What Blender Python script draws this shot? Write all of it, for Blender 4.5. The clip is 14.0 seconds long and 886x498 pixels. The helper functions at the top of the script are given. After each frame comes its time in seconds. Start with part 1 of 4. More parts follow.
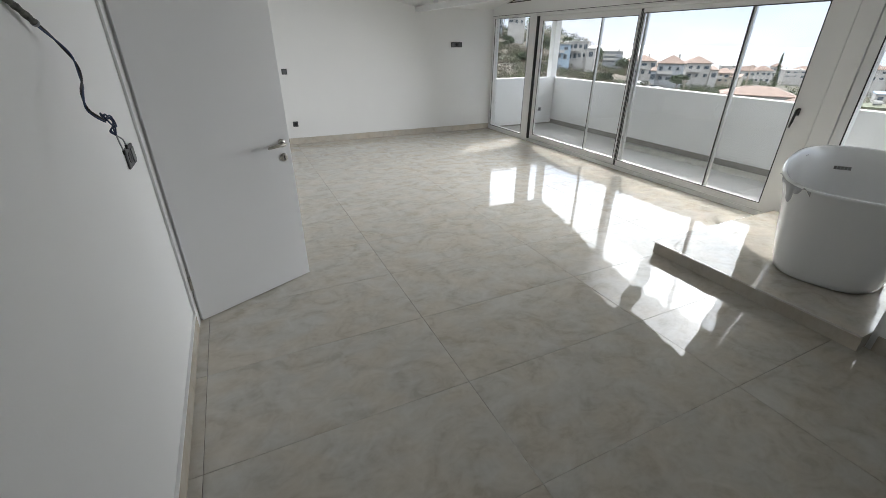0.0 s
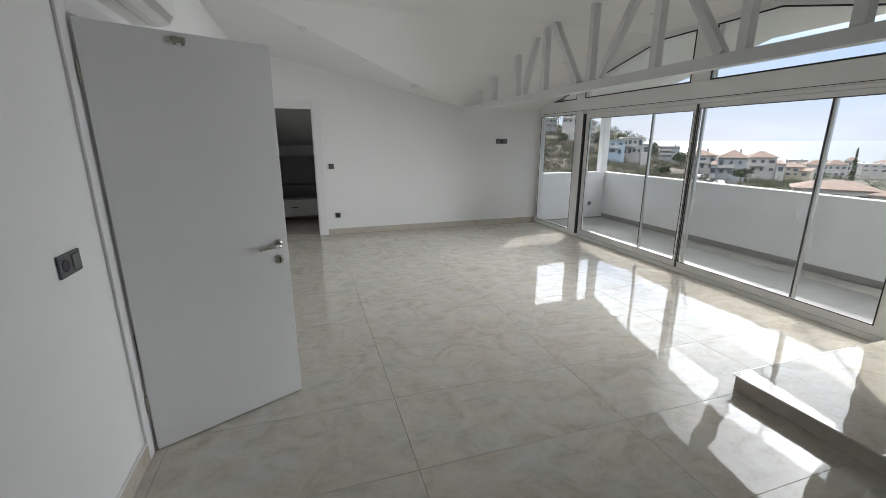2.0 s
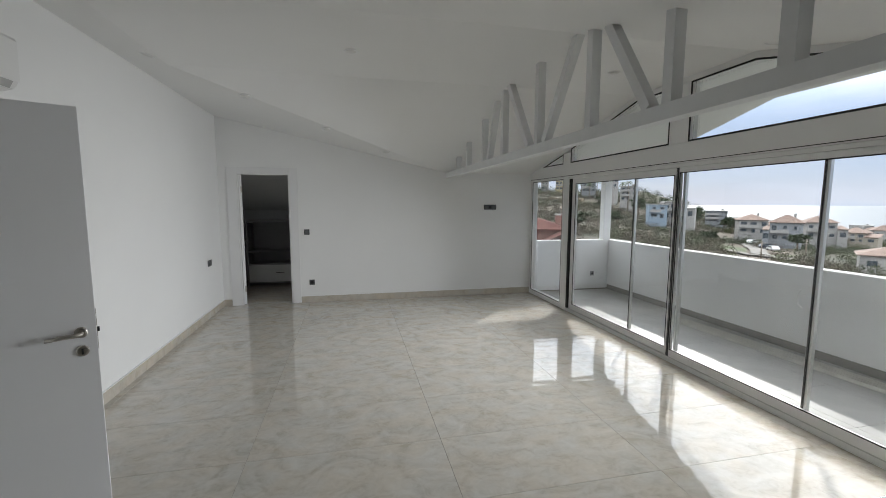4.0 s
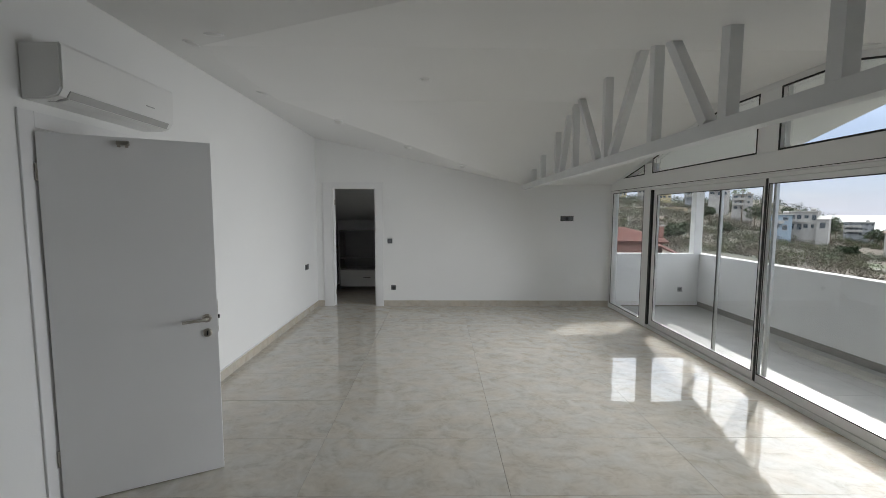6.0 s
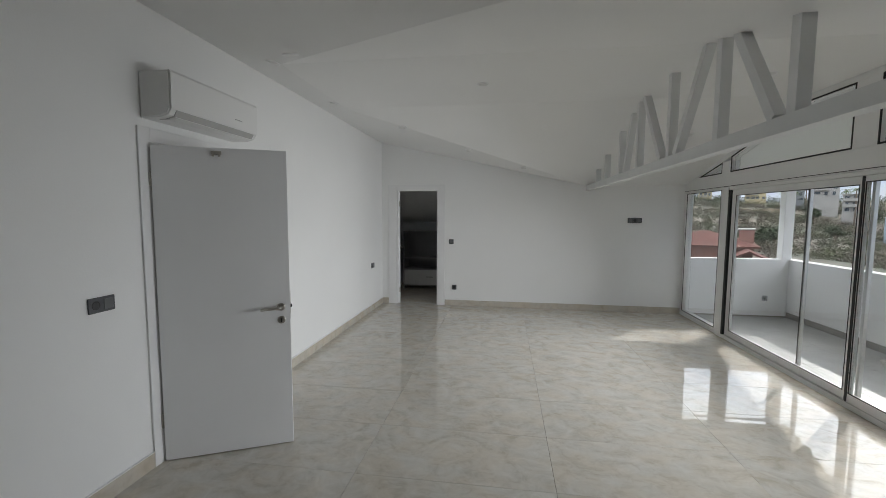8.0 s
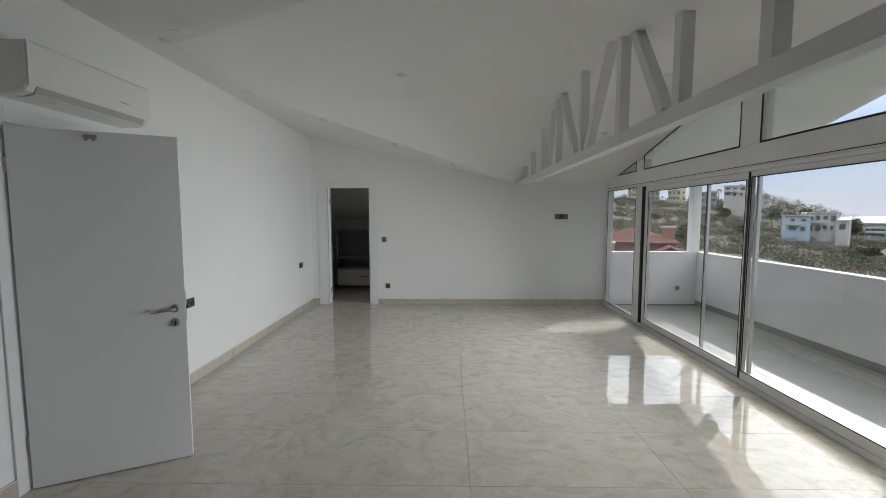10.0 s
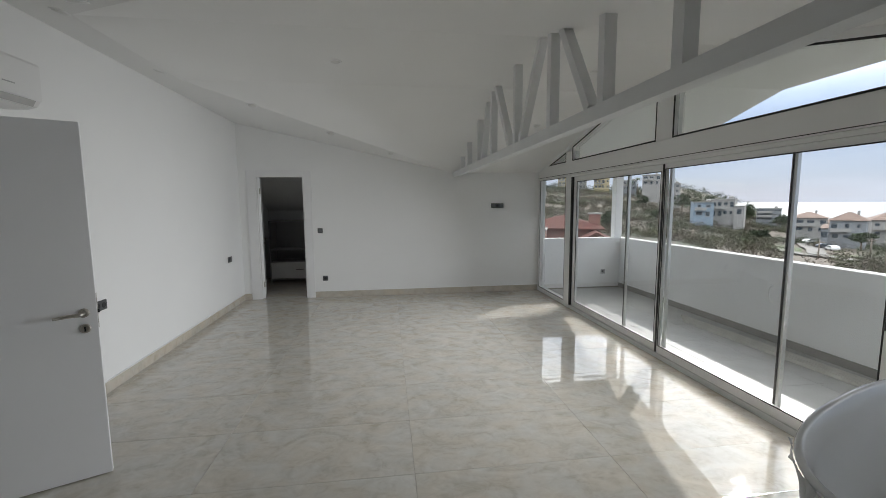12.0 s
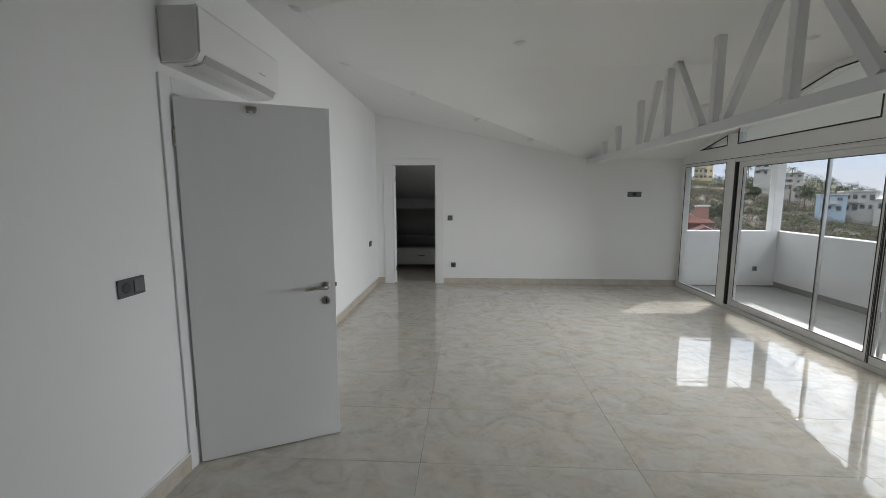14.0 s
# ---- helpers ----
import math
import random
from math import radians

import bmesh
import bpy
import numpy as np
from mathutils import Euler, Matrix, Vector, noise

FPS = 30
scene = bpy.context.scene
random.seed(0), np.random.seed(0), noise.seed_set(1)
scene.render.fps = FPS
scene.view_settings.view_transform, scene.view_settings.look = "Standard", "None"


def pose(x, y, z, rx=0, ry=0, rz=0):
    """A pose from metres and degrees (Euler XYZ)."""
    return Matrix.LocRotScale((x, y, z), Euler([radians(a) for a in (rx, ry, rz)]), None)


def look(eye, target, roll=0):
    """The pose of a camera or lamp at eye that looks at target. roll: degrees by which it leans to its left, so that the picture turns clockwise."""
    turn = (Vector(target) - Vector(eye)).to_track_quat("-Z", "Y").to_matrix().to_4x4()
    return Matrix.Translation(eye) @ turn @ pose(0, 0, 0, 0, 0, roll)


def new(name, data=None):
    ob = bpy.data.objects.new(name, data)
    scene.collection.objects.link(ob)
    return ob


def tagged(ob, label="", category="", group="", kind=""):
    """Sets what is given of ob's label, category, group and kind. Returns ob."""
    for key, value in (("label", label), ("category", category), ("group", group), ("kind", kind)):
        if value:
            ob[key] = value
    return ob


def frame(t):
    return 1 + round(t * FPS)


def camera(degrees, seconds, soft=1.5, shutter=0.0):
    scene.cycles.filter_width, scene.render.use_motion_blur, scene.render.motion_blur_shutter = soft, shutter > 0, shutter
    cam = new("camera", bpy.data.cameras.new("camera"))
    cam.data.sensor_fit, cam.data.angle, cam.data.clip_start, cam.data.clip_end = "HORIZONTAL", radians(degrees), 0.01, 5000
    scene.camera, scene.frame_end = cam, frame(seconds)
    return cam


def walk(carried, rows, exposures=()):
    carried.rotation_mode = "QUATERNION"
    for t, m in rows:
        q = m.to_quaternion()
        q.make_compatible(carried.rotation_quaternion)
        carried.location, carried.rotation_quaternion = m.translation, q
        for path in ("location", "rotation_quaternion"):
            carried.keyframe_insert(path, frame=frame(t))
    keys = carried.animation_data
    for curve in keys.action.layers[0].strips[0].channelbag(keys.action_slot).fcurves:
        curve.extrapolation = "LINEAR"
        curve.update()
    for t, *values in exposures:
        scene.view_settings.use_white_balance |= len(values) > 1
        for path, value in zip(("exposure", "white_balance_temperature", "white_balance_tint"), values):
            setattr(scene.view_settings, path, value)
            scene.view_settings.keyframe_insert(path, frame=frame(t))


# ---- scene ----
cam = camera(93.6, 14.0, 0.8)
PATH = [
    (0, (0.278, 0.639, 1.568), (1.053, 2.255, 0.679), 0.4),
    (0.5, (0.289, 0.666, 1.569), (1.054, 2.327, 0.76), 0.3),
    (1, (0.376, 0.696, 1.588), (1.138, 2.403, 0.875), 0.2),
    (1.5, (0.507, 0.808, 1.595), (1.222, 2.574, 0.987), 0.2),
    (2, (0.694, 1.009, 1.564), (1.288, 2.85, 1.056), -0.0),
    (2.5, (0.923, 1.142, 1.593), (1.444, 3.034, 1.206), 0.1),
    (2.7, (1.049, 1.152, 1.591), (1.551, 3.056, 1.241), 0.2),
    (4.8, (1.94, 1.301, 1.606), (2.223, 3.272, 1.417), -0.1),
    (5, (1.913, 1.248, 1.607), (2.133, 3.228, 1.423), -0.1),
    (5.5, (1.868, 1.116, 1.623), (1.966, 3.106, 1.444), 0.1),
    (6, (1.917, 1.003, 1.63), (1.94, 2.996, 1.456), 0.2),
    (6.5, (1.971, 0.918, 1.621), (1.851, 2.907, 1.452), 0.2),
    (7, (1.933, 0.891, 1.627), (1.678, 2.868, 1.458), 0.3),
    (7.2, (1.924, 0.892, 1.63), (1.632, 2.864, 1.462), 0.3),
    (9.3, (2.229, 0.915, 1.586), (1.952, 2.889, 1.425), -0.0),
    (9.5, (2.235, 0.931, 1.58), (2.036, 2.914, 1.418), 0.0),
    (10, (2.218, 0.984, 1.562), (2.187, 2.977, 1.4), -0.0),
    (10.5, (2.217, 0.986, 1.567), (2.288, 2.978, 1.397), -0.2),
    (11, (2.218, 0.983, 1.566), (2.365, 2.969, 1.382), -0.3),
    (11.5, (2.22, 0.986, 1.563), (2.436, 2.964, 1.362), -0.4),
    (12, (2.212, 0.978, 1.583), (2.473, 2.949, 1.365), -0.4),
    (12.5, (2.202, 0.965, 1.586), (2.504, 2.928, 1.353), -0.4),
    (13, (2.114, 0.959, 1.585), (2.451, 2.915, 1.343), -0.4),
    (13.5, (1.771, 0.944, 1.564), (2.094, 2.902, 1.314), -0.1),
    (14, (1.366, 1.058, 1.536), (1.253, 3.038, 1.277), -0.1),
]
walk(cam, [(t, look(eye, target, roll)) for t, eye, target, roll in PATH],
     [(0, 0.84), (1.0, 0.72), (2.5, 0.5), (4.8, 0.33), (7.2, 0.38), (9.3, 0.3), (12.5, 0.28), (14, 0.35)])

# ---- light ----
SUN_DIR = Vector((-1.0, -1.0, -0.85)).normalized()
world = bpy.data.worlds.new("world")
scene.world = world
world.use_nodes = True
wn, wl = world.node_tree.nodes, world.node_tree.links
sky = wn.new("ShaderNodeTexSky")
sky.sky_type, sky.sun_disc = "NISHITA", False
sky.sun_elevation, sky.sun_rotation = radians(31.0), radians(45)
sky.air_density, sky.dust_density, sky.ozone_density = 1.0, 0.6, 1.5
wco = wn.new("ShaderNodeTexCoord")
wmap = wn.new("ShaderNodeMapping")
wmap.inputs["Scale"].default_value = (1.0, 1.0, 5.0)
cloud = wn.new("ShaderNodeTexNoise")
cloud.inputs["Scale"].default_value, cloud.inputs["Detail"].default_value = 2.6, 6.0
cramp = wn.new("ShaderNodeValToRGB")
cramp.color_ramp.elements[0].position, cramp.color_ramp.elements[1].position = 0.36, 0.66
cramp.color_ramp.elements[0].color = (0.80, 0.80, 0.80, 1)
cramp.color_ramp.elements[1].color = (0.99, 0.99, 0.99, 1)
cmix = wn.new("ShaderNodeMix")
cmix.data_type = "RGBA"
cmix.inputs[7].default_value = (5.3, 5.9, 6.9, 1)
wl.new(wco.outputs["Generated"], wmap.inputs["Vector"])
wl.new(wmap.outputs["Vector"], cloud.inputs["Vector"])
wl.new(cloud.outputs["Fac"], cramp.inputs["Fac"])
wl.new(cramp.outputs["Color"], cmix.inputs[0])
tone = wn.new("ShaderNodeValToRGB")
tone.color_ramp.elements[0].position, tone.color_ramp.elements[1].position = 0.40, 0.62
tone.color_ramp.elements[0].color = (3.0, 4.1, 6.35, 1)
tone.color_ramp.elements[1].color = (5.8, 6.4, 7.75, 1)
wl.new(cloud.outputs["Fac"], tone.inputs["Fac"])
wl.new(tone.outputs["Color"], cmix.inputs[7])
wl.new(sky.outputs["Color"], cmix.inputs[6])
# thin bright haze: the sky brightens with height, most of all round the veiled sun
sep = wn.new("ShaderNodeSeparateXYZ")
wl.new(wco.outputs["Generated"], sep.inputs[0])


def world_math(kind, a, b):
    node = wn.new("ShaderNodeMath")
    node.operation = kind
    for k, v in enumerate((a, b)):
        if isinstance(v, (int, float)):
            node.inputs[k].default_value = v
        else:
            wl.new(v, node.inputs[k])
    return node.outputs[0]


def eased(value, lo, hi):
    node = wn.new("ShaderNodeMapRange")
    node.interpolation_type = "SMOOTHSTEP"
    node.inputs[1].default_value, node.inputs[2].default_value = lo, hi
    wl.new(value, node.inputs[0])
    return node.outputs[0]


toward = wn.new("ShaderNodeVectorMath")
toward.operation = "DOT_PRODUCT"
toward.inputs[1].default_value = -SUN_DIR
wl.new(wco.outputs["Generated"], toward.inputs[0])
HAZE_LOW, HAZE_HIGH, AUREOLE = 0.66, 1.3, 1.05
height = eased(sep.outputs["Z"], 0.13, 0.40)
halo = world_math("MULTIPLY", eased(toward.outputs["Value"], 0.66, 0.985), AUREOLE)
lift = world_math("ADD", world_math("MULTIPLY", height, world_math("ADD", halo, HAZE_HIGH)), HAZE_LOW)
glow = wn.new("ShaderNodeVectorMath")
glow.operation = "SCALE"
veil = wn.new("ShaderNodeMix")
veil.data_type = "RGBA"
veil.inputs[7].default_value = (6.1, 6.3, 6.6, 1)
wl.new(height, veil.inputs[0])
wl.new(cmix.outputs[2], veil.inputs[6])
wl.new(veil.outputs[2], glow.inputs[0])
wl.new(lift, glow.inputs["Scale"])
wl.new(glow.outputs[0], wn["Background"].inputs["Color"])
wn["Background"].inputs["Strength"].default_value = 0.15

sun_lamp = bpy.data.lights.new("sun", "SUN")
sun_lamp.energy, sun_lamp.angle, sun_lamp.color = 2.3, radians(0.6), (1.0, 0.975, 0.93)
sun = new("sun", sun_lamp)
sun.rotation_euler = SUN_DIR.to_track_quat("-Z", "Y").to_euler()
sun.location = (20, 25, 20)

# added area lamps inside the panes: stand-in sky light heading down into the room
PANE_FILL = 2.95
for y in (6.25, 5.25, 4.25, 3.25):
    area = bpy.data.lights.new("pane_fill_lamp", "AREA")
    area.shape, area.size, area.size_y = "RECTANGLE", 0.9, 0.8
    area.energy, area.color = PANE_FILL * math.pi * 0.72, (0.955, 0.978, 1.0)
    area.spread = radians(102)
    lamp = new("pane_fill_lamp", area)
    lamp.matrix_world = look((4.58, y, 1.25), (4.58 - 0.85, y + 0.16, 1.25 - 0.27))


# ---- materials ----
def mat(name, base, rough=0.5, metal=0.0, var=0.06, scale=3.0, bump=0.0, bscale=60.0, spec=0.5):
    m = bpy.data.materials.new(name)
    m.use_nodes = True
    n, l = m.node_tree.nodes, m.node_tree.links
    p = n["Principled BSDF"]
    p.inputs["Roughness"].default_value, p.inputs["Metallic"].default_value = rough, metal
    p.inputs["Specular IOR Level"].default_value = spec
    co = n.new("ShaderNodeTexCoord")
    nz = n.new("ShaderNodeTexNoise")
    nz.inputs["Scale"].default_value, nz.inputs["Detail"].default_value = scale, 5.0
    rp = n.new("ShaderNodeValToRGB")
    rp.color_ramp.elements[0].position, rp.color_ramp.elements[1].position = 0.3, 0.7
    rp.color_ramp.elements[0].color = (*[c * (1 - var) for c in base], 1)
    rp.color_ramp.elements[1].color = (*[min(1, c * (1 + var)) for c in base], 1)
    l.new(co.outputs["Object"], nz.inputs["Vector"])
    l.new(nz.outputs["Fac"], rp.inputs["Fac"])
    l.new(rp.outputs["Color"], p.inputs["Base Color"])
    if bump:
        n2 = n.new("ShaderNodeTexNoise")
        n2.inputs["Scale"].default_value, n2.inputs["Detail"].default_value = bscale, 4.0
        bp = n.new("ShaderNodeBump")
        bp.inputs["Strength"].default_value, bp.inputs["Distance"].default_value = bump, 0.01
        l.new(co.outputs["Object"], n2.inputs["Vector"])
        l.new(n2.outputs["Fac"], bp.inputs["Height"])
        l.new(bp.outputs["Normal"], p.inputs["Normal"])
    return m


def marble(name, light, dark, rough):
    """Polished porcelain: cloudy veins, each piece cut from another place of the pattern."""
    m = mat(name, light, rough)
    n, l = m.node_tree.nodes, m.node_tree.links
    p = n["Principled BSDF"]
    info = n.new("ShaderNodeObjectInfo")
    geo = n.new("ShaderNodeNewGeometry")
    mul = n.new("ShaderNodeVectorMath")
    mul.operation = "MULTIPLY"
    mul.inputs[1].default_value = (37.0, 53.0, 71.0)
    add = n.new("ShaderNodeVectorMath")
    l.new(info.outputs["Random"], mul.inputs[0])
    l.new(geo.outputs["Position"], add.inputs[0])
    l.new(mul.outputs[0], add.inputs[1])
    stretch = n.new("ShaderNodeMapping")
    stretch.inputs["Rotation"].default_value = (0, 0, radians(28))
    stretch.inputs["Scale"].default_value = (1.0, 1.25, 1.0)
    l.new(add.outputs[0], stretch.inputs["Vector"])
    big = n.new("ShaderNodeTexNoise")
    big.inputs["Scale"].default_value, big.inputs["Detail"].default_value, big.inputs["Distortion"].default_value = 3.4, 5.0, 2.0
    fine = n.new("ShaderNodeTexNoise")
    fine.inputs["Scale"].default_value, fine.inputs["Detail"].default_value, fine.inputs["Distortion"].default_value = 11.0, 5.0, 2.0
    tint = n.new("ShaderNodeTexNoise")
    tint.inputs["Scale"].default_value, tint.inputs["Detail"].default_value = 4.3, 2.0
    for node in (big, fine, tint):
        l.new(stretch.outputs[0], node.inputs["Vector"])
    mixf = n.new("ShaderNodeMix")
    mixf.inputs[0].default_value = 0.34
    l.new(big.outputs["Fac"], mixf.inputs[2])
    l.new(fine.outputs["Fac"], mixf.inputs[3])
    rp = n.new("ShaderNodeValToRGB")
    e = rp.color_ramp.elements
    e[0].position, e[0].color = 0.34, (*dark, 1)
    e[1].position, e[1].color = 0.64, (*light, 1)
    mid = rp.color_ramp.elements.new(0.48)
    mid.color = (*[0.42 * a + 0.58 * b for a, b in zip(dark, light)], 1)
    l.new(mixf.outputs[0], rp.inputs["Fac"])
    cast = n.new("ShaderNodeValToRGB")
    cast.color_ramp.elements[0].position, cast.color_ramp.elements[0].color = 0.36, (1.0, 0.97, 0.93, 1)
    cast.color_ramp.elements[1].position, cast.color_ramp.elements[1].color = 0.62, (0.97, 0.985, 1.0, 1)
    l.new(tint.outputs["Fac"], cast.inputs["Fac"])
    blend = n.new("ShaderNodeMix")
    blend.data_type, blend.blend_type = "RGBA", "MULTIPLY"
    blend.inputs[0].default_value = 1.0
    l.new(rp.outputs["Color"], blend.inputs[6])
    l.new(cast.outputs["Color"], blend.inputs[7])
    l.new(blend.outputs[2], p.inputs["Base Color"])
    # the faint waviness of fired tiles: broad dents, and the ripple of the kiln's rollers
    warp = n.new("ShaderNodeTexNoise")
    warp.inputs["Scale"].default_value, warp.inputs["Detail"].default_value = 3.2, 1.0
    bp = n.new("ShaderNodeBump")
    bp.inputs["Strength"].default_value, bp.inputs["Distance"].default_value = 1.0, 0.0009
    l.new(add.outputs[0], warp.inputs["Vector"])
    l.new(warp.outputs["Fac"], bp.inputs["Height"])
    ripple = n.new("ShaderNodeTexWave")
    ripple.bands_direction = "Y"
    ripple.inputs["Scale"].default_value, ripple.inputs["Distortion"].default_value = 2.3, 1.2
    ripple.inputs["Detail"].default_value, ripple.inputs["Detail Scale"].default_value = 1.0, 0.6
    l.new(add.outputs[0], ripple.inputs["Vector"])
    bp2 = n.new("ShaderNodeBump")
    bp2.inputs["Strength"].default_value, bp2.inputs["Distance"].default_value = 1.0, 0.00022
    l.new(ripple.outputs["Fac"], bp2.inputs["Height"])
    l.new(bp.outputs["Normal"], bp2.inputs["Normal"])
    l.new(bp2.outputs["Normal"], p.inputs["Normal"])
    return m


WALL = mat("white_wall_paint", (0.857, 0.86, 0.853), 0.55, var=0.012, scale=1.3, bump=0.05, bscale=90)
CEIL = mat("white_ceiling_paint", (0.83, 0.83, 0.82), 0.6, var=0.01, scale=1.0, bump=0.03, bscale=70)
TRIM = mat("white_lacquer", (0.82, 0.82, 0.82), 0.28, var=0.01)
DOOR = mat("white_door_lacquer", (0.89, 0.895, 0.90), 0.32, var=0.012, scale=2)
STEEL = mat("white_painted_steel", (0.70, 0.71, 0.71), 0.38, var=0.03, scale=4, bump=0.08, bscale=25)
PVC = mat("white_frame_profile", (0.80, 0.80, 0.79), 0.3, var=0.015)
GASKET = mat("black_rubber_gasket", (0.02, 0.02, 0.02), 0.6)
ALU = mat("brushed_aluminium", (0.62, 0.62, 0.61), 0.3, 0.9, var=0.05, scale=20)
NICKEL = mat("satin_nickel", (0.52, 0.49, 0.45), 0.28, 1.0, var=0.05, scale=30)
NICKELD = mat("dark_metal_grille", (0.20, 0.20, 0.20), 0.35, 0.8, var=0.1, scale=30)
FILM = mat("translucent_plastic_film", (0.86, 0.88, 0.90), 0.22, var=0.02)
FILM.node_tree.nodes["Principled BSDF"].inputs["Transmission Weight"].default_value = 0.6
FILM.node_tree.nodes["Principled BSDF"].inputs["IOR"].default_value = 1.12
CHROME = mat("chrome", (0.75, 0.75, 0.75), 0.1, 1.0, var=0.02)
BLACK = mat("black_plastic", (0.025, 0.025, 0.028), 0.4)
ANTHRA = mat("anthracite_plastic", (0.085, 0.088, 0.094), 0.42, var=0.05)
ANTHRA2 = mat("lighter_anthracite_plastic", (0.135, 0.14, 0.146), 0.35, var=0.05)
GREYP = mat("grey_plastic", (0.30, 0.31, 0.32), 0.45)
ACRYL = mat("white_acrylic", (0.84, 0.85, 0.86), 0.12, var=0.008)
ACP = mat("white_appliance_plastic", (0.80, 0.80, 0.79), 0.35, var=0.01)
ACDARK = mat("grey_outlet_shade_and_badge", (0.45, 0.45, 0.44), 0.6)
FLOOR = marble("polished_beige_porcelain", (0.64, 0.618, 0.568), (0.48, 0.448, 0.386), 0.02)
FLOOR.node_tree.nodes["Principled BSDF"].inputs["Specular IOR Level"].default_value = 0.62
SKIRT = marble("beige_porcelain_skirting", (0.60, 0.56, 0.495), (0.49, 0.445, 0.375), 0.18)
GROUT = mat("beige_grout", (0.50, 0.47, 0.41), 0.85, var=0.1, scale=20)
BALC = mat("grey_balcony_tile", (0.42, 0.42, 0.415), 0.45, var=0.08, scale=4, bump=0.06)
BALCSK = mat("grey_balcony_skirting", (0.27, 0.26, 0.245), 0.5, var=0.08, scale=6)
RENDER = mat("white_exterior_render", (0.86, 0.86, 0.86), 0.75, var=0.04, scale=2.5, bump=0.18, bscale=120)
PROFILE = mat("pale_metal_profile", (0.62, 0.61, 0.57), 0.5, 0.0, var=0.1, scale=8)
CABLE = mat("black_cable_sheath", (0.03, 0.03, 0.033), 0.5)
CABLEBLUE = mat("blue_cable", (0.035, 0.06, 0.13), 0.45)
TAPE = mat("worn_tape", (0.07, 0.068, 0.06), 0.6, var=0.85, scale=70)
LAMP = mat("frosted_downlight_lens", (0.72, 0.72, 0.70), 0.4)
WARD = mat("dark_grey_wardrobe_board", (0.30, 0.30, 0.30), 0.5, var=0.05)
WARDW = mat("white_drawer_front", (0.72, 0.72, 0.71), 0.4, var=0.03)

GLASS = bpy.data.materials.new("window_glass")
GLASS.use_nodes = True
gp = GLASS.node_tree.nodes["Principled BSDF"]
gp.inputs["Base Color"].default_value = (0.965, 0.985, 0.98, 1)
gp.inputs["Roughness"].default_value, gp.inputs["IOR"].default_value = 0.0, 1.45
gp.inputs["Transmission Weight"].default_value = 1.0


# ---- building helpers ----
def box(bm, x0, x1, y0, y1, z0, z1, bevel=0.0):
    x0, x1, y0, y1, z0, z1 = min(x0, x1), max(x0, x1), min(y0, y1), max(y0, y1), min(z0, z1), max(z0, z1)
    b = bmesh.new() if bevel else bm
    v = [b.verts.new(c) for c in ((x0, y0, z0), (x1, y0, z0), (x1, y1, z0), (x0, y1, z0), (x0, y0, z1), (x1, y0, z1), (x1, y1, z1), (x0, y1, z1))]
    for f in ((3, 2, 1, 0), (4, 5, 6, 7), (0, 1, 5, 4), (1, 2, 6, 5), (2, 3, 7, 6), (3, 0, 4, 7)):
        b.faces.new([v[i] for i in f])
    if bevel:
        bmesh.ops.bevel(b, geom=b.edges[:], offset=bevel, segments=2, affect="EDGES", profile=0.5)
        merge(bm, b)
    return bm


def merge(bm, b):
    made = {v: bm.verts.new(v.co) for v in b.verts}
    for f in b.faces:
        g = bm.faces.new([made[v] for v in f.verts])
        g.smooth = f.smooth
    b.free()


def prism(bm, outline, axis, a, b):
    """A flat outline pushed from a to b along an axis. The outline's pairs are the other two axes in order."""
    def put(p, c):
        return {"x": (c, p[0], p[1]), "y": (p[0], c, p[1]), "z": (p[0], p[1], c)}[axis]
    lo = [bm.verts.new(put(p, a)) for p in outline]
    hi = [bm.verts.new(put(p, b)) for p in outline]
    k = len(outline)
    bm.faces.new(lo)
    bm.faces.new(hi[::-1])
    for i in range(k):
        bm.faces.new([lo[i], hi[i], hi[(i + 1) % k], lo[(i + 1) % k]])
    return bm


def tube(bm, pts, r, sides=10, caps=True):
    """A round bar along a run of points; r is one radius or one for each point."""
    pts = [Vector(p) for p in pts]
    rs = r if isinstance(r, (list, tuple)) else [r] * len(pts)
    rings, up = [], None
    for i, p in enumerate(pts):
        d = (pts[min(i + 1, len(pts) - 1)] - pts[max(i - 1, 0)]).normalized()
        if up is None:
            up = Vector((0, 0, 1)) if abs(d.z) < 0.9 else Vector((1, 0, 0))
        s = d.cross(up).normalized()
        up = s.cross(d).normalized()
        rings.append([bm.verts.new(p + rs[i] * (math.cos(2 * math.pi * j / sides) * s + math.sin(2 * math.pi * j / sides) * up)) for j in range(sides)])
    for a, b in zip(rings, rings[1:]):
        for j in range(sides):
            f = bm.faces.new([a[j], a[(j + 1) % sides], b[(j + 1) % sides], b[j]])
            f.smooth = True
    if caps:
        bm.faces.new(rings[0][::-1])
        bm.faces.new(rings[-1])
    return bm


def beam(bm, a, b, w, h, side=(1, 0, 0)):
    """A square bar from a to b, w wide along side and h across."""
    a, b = Vector(a), Vector(b)
    d = (b - a).normalized()
    s = Vector(side).normalized()
    u = d.cross(s).normalized()
    q = [(-1, -1), (1, -1), (1, 1), (-1, 1)]
    lo = [bm.verts.new(a + s * (i * w / 2) + u * (j * h / 2)) for i, j in q]
    hi = [bm.verts.new(b + s * (i * w / 2) + u * (j * h / 2)) for i, j in q]
    bm.faces.new(lo[::-1])
    bm.faces.new(hi)
    for i in range(4):
        bm.faces.new([lo[i], lo[(i + 1) % 4], hi[(i + 1) % 4], hi[i]])
    return bm


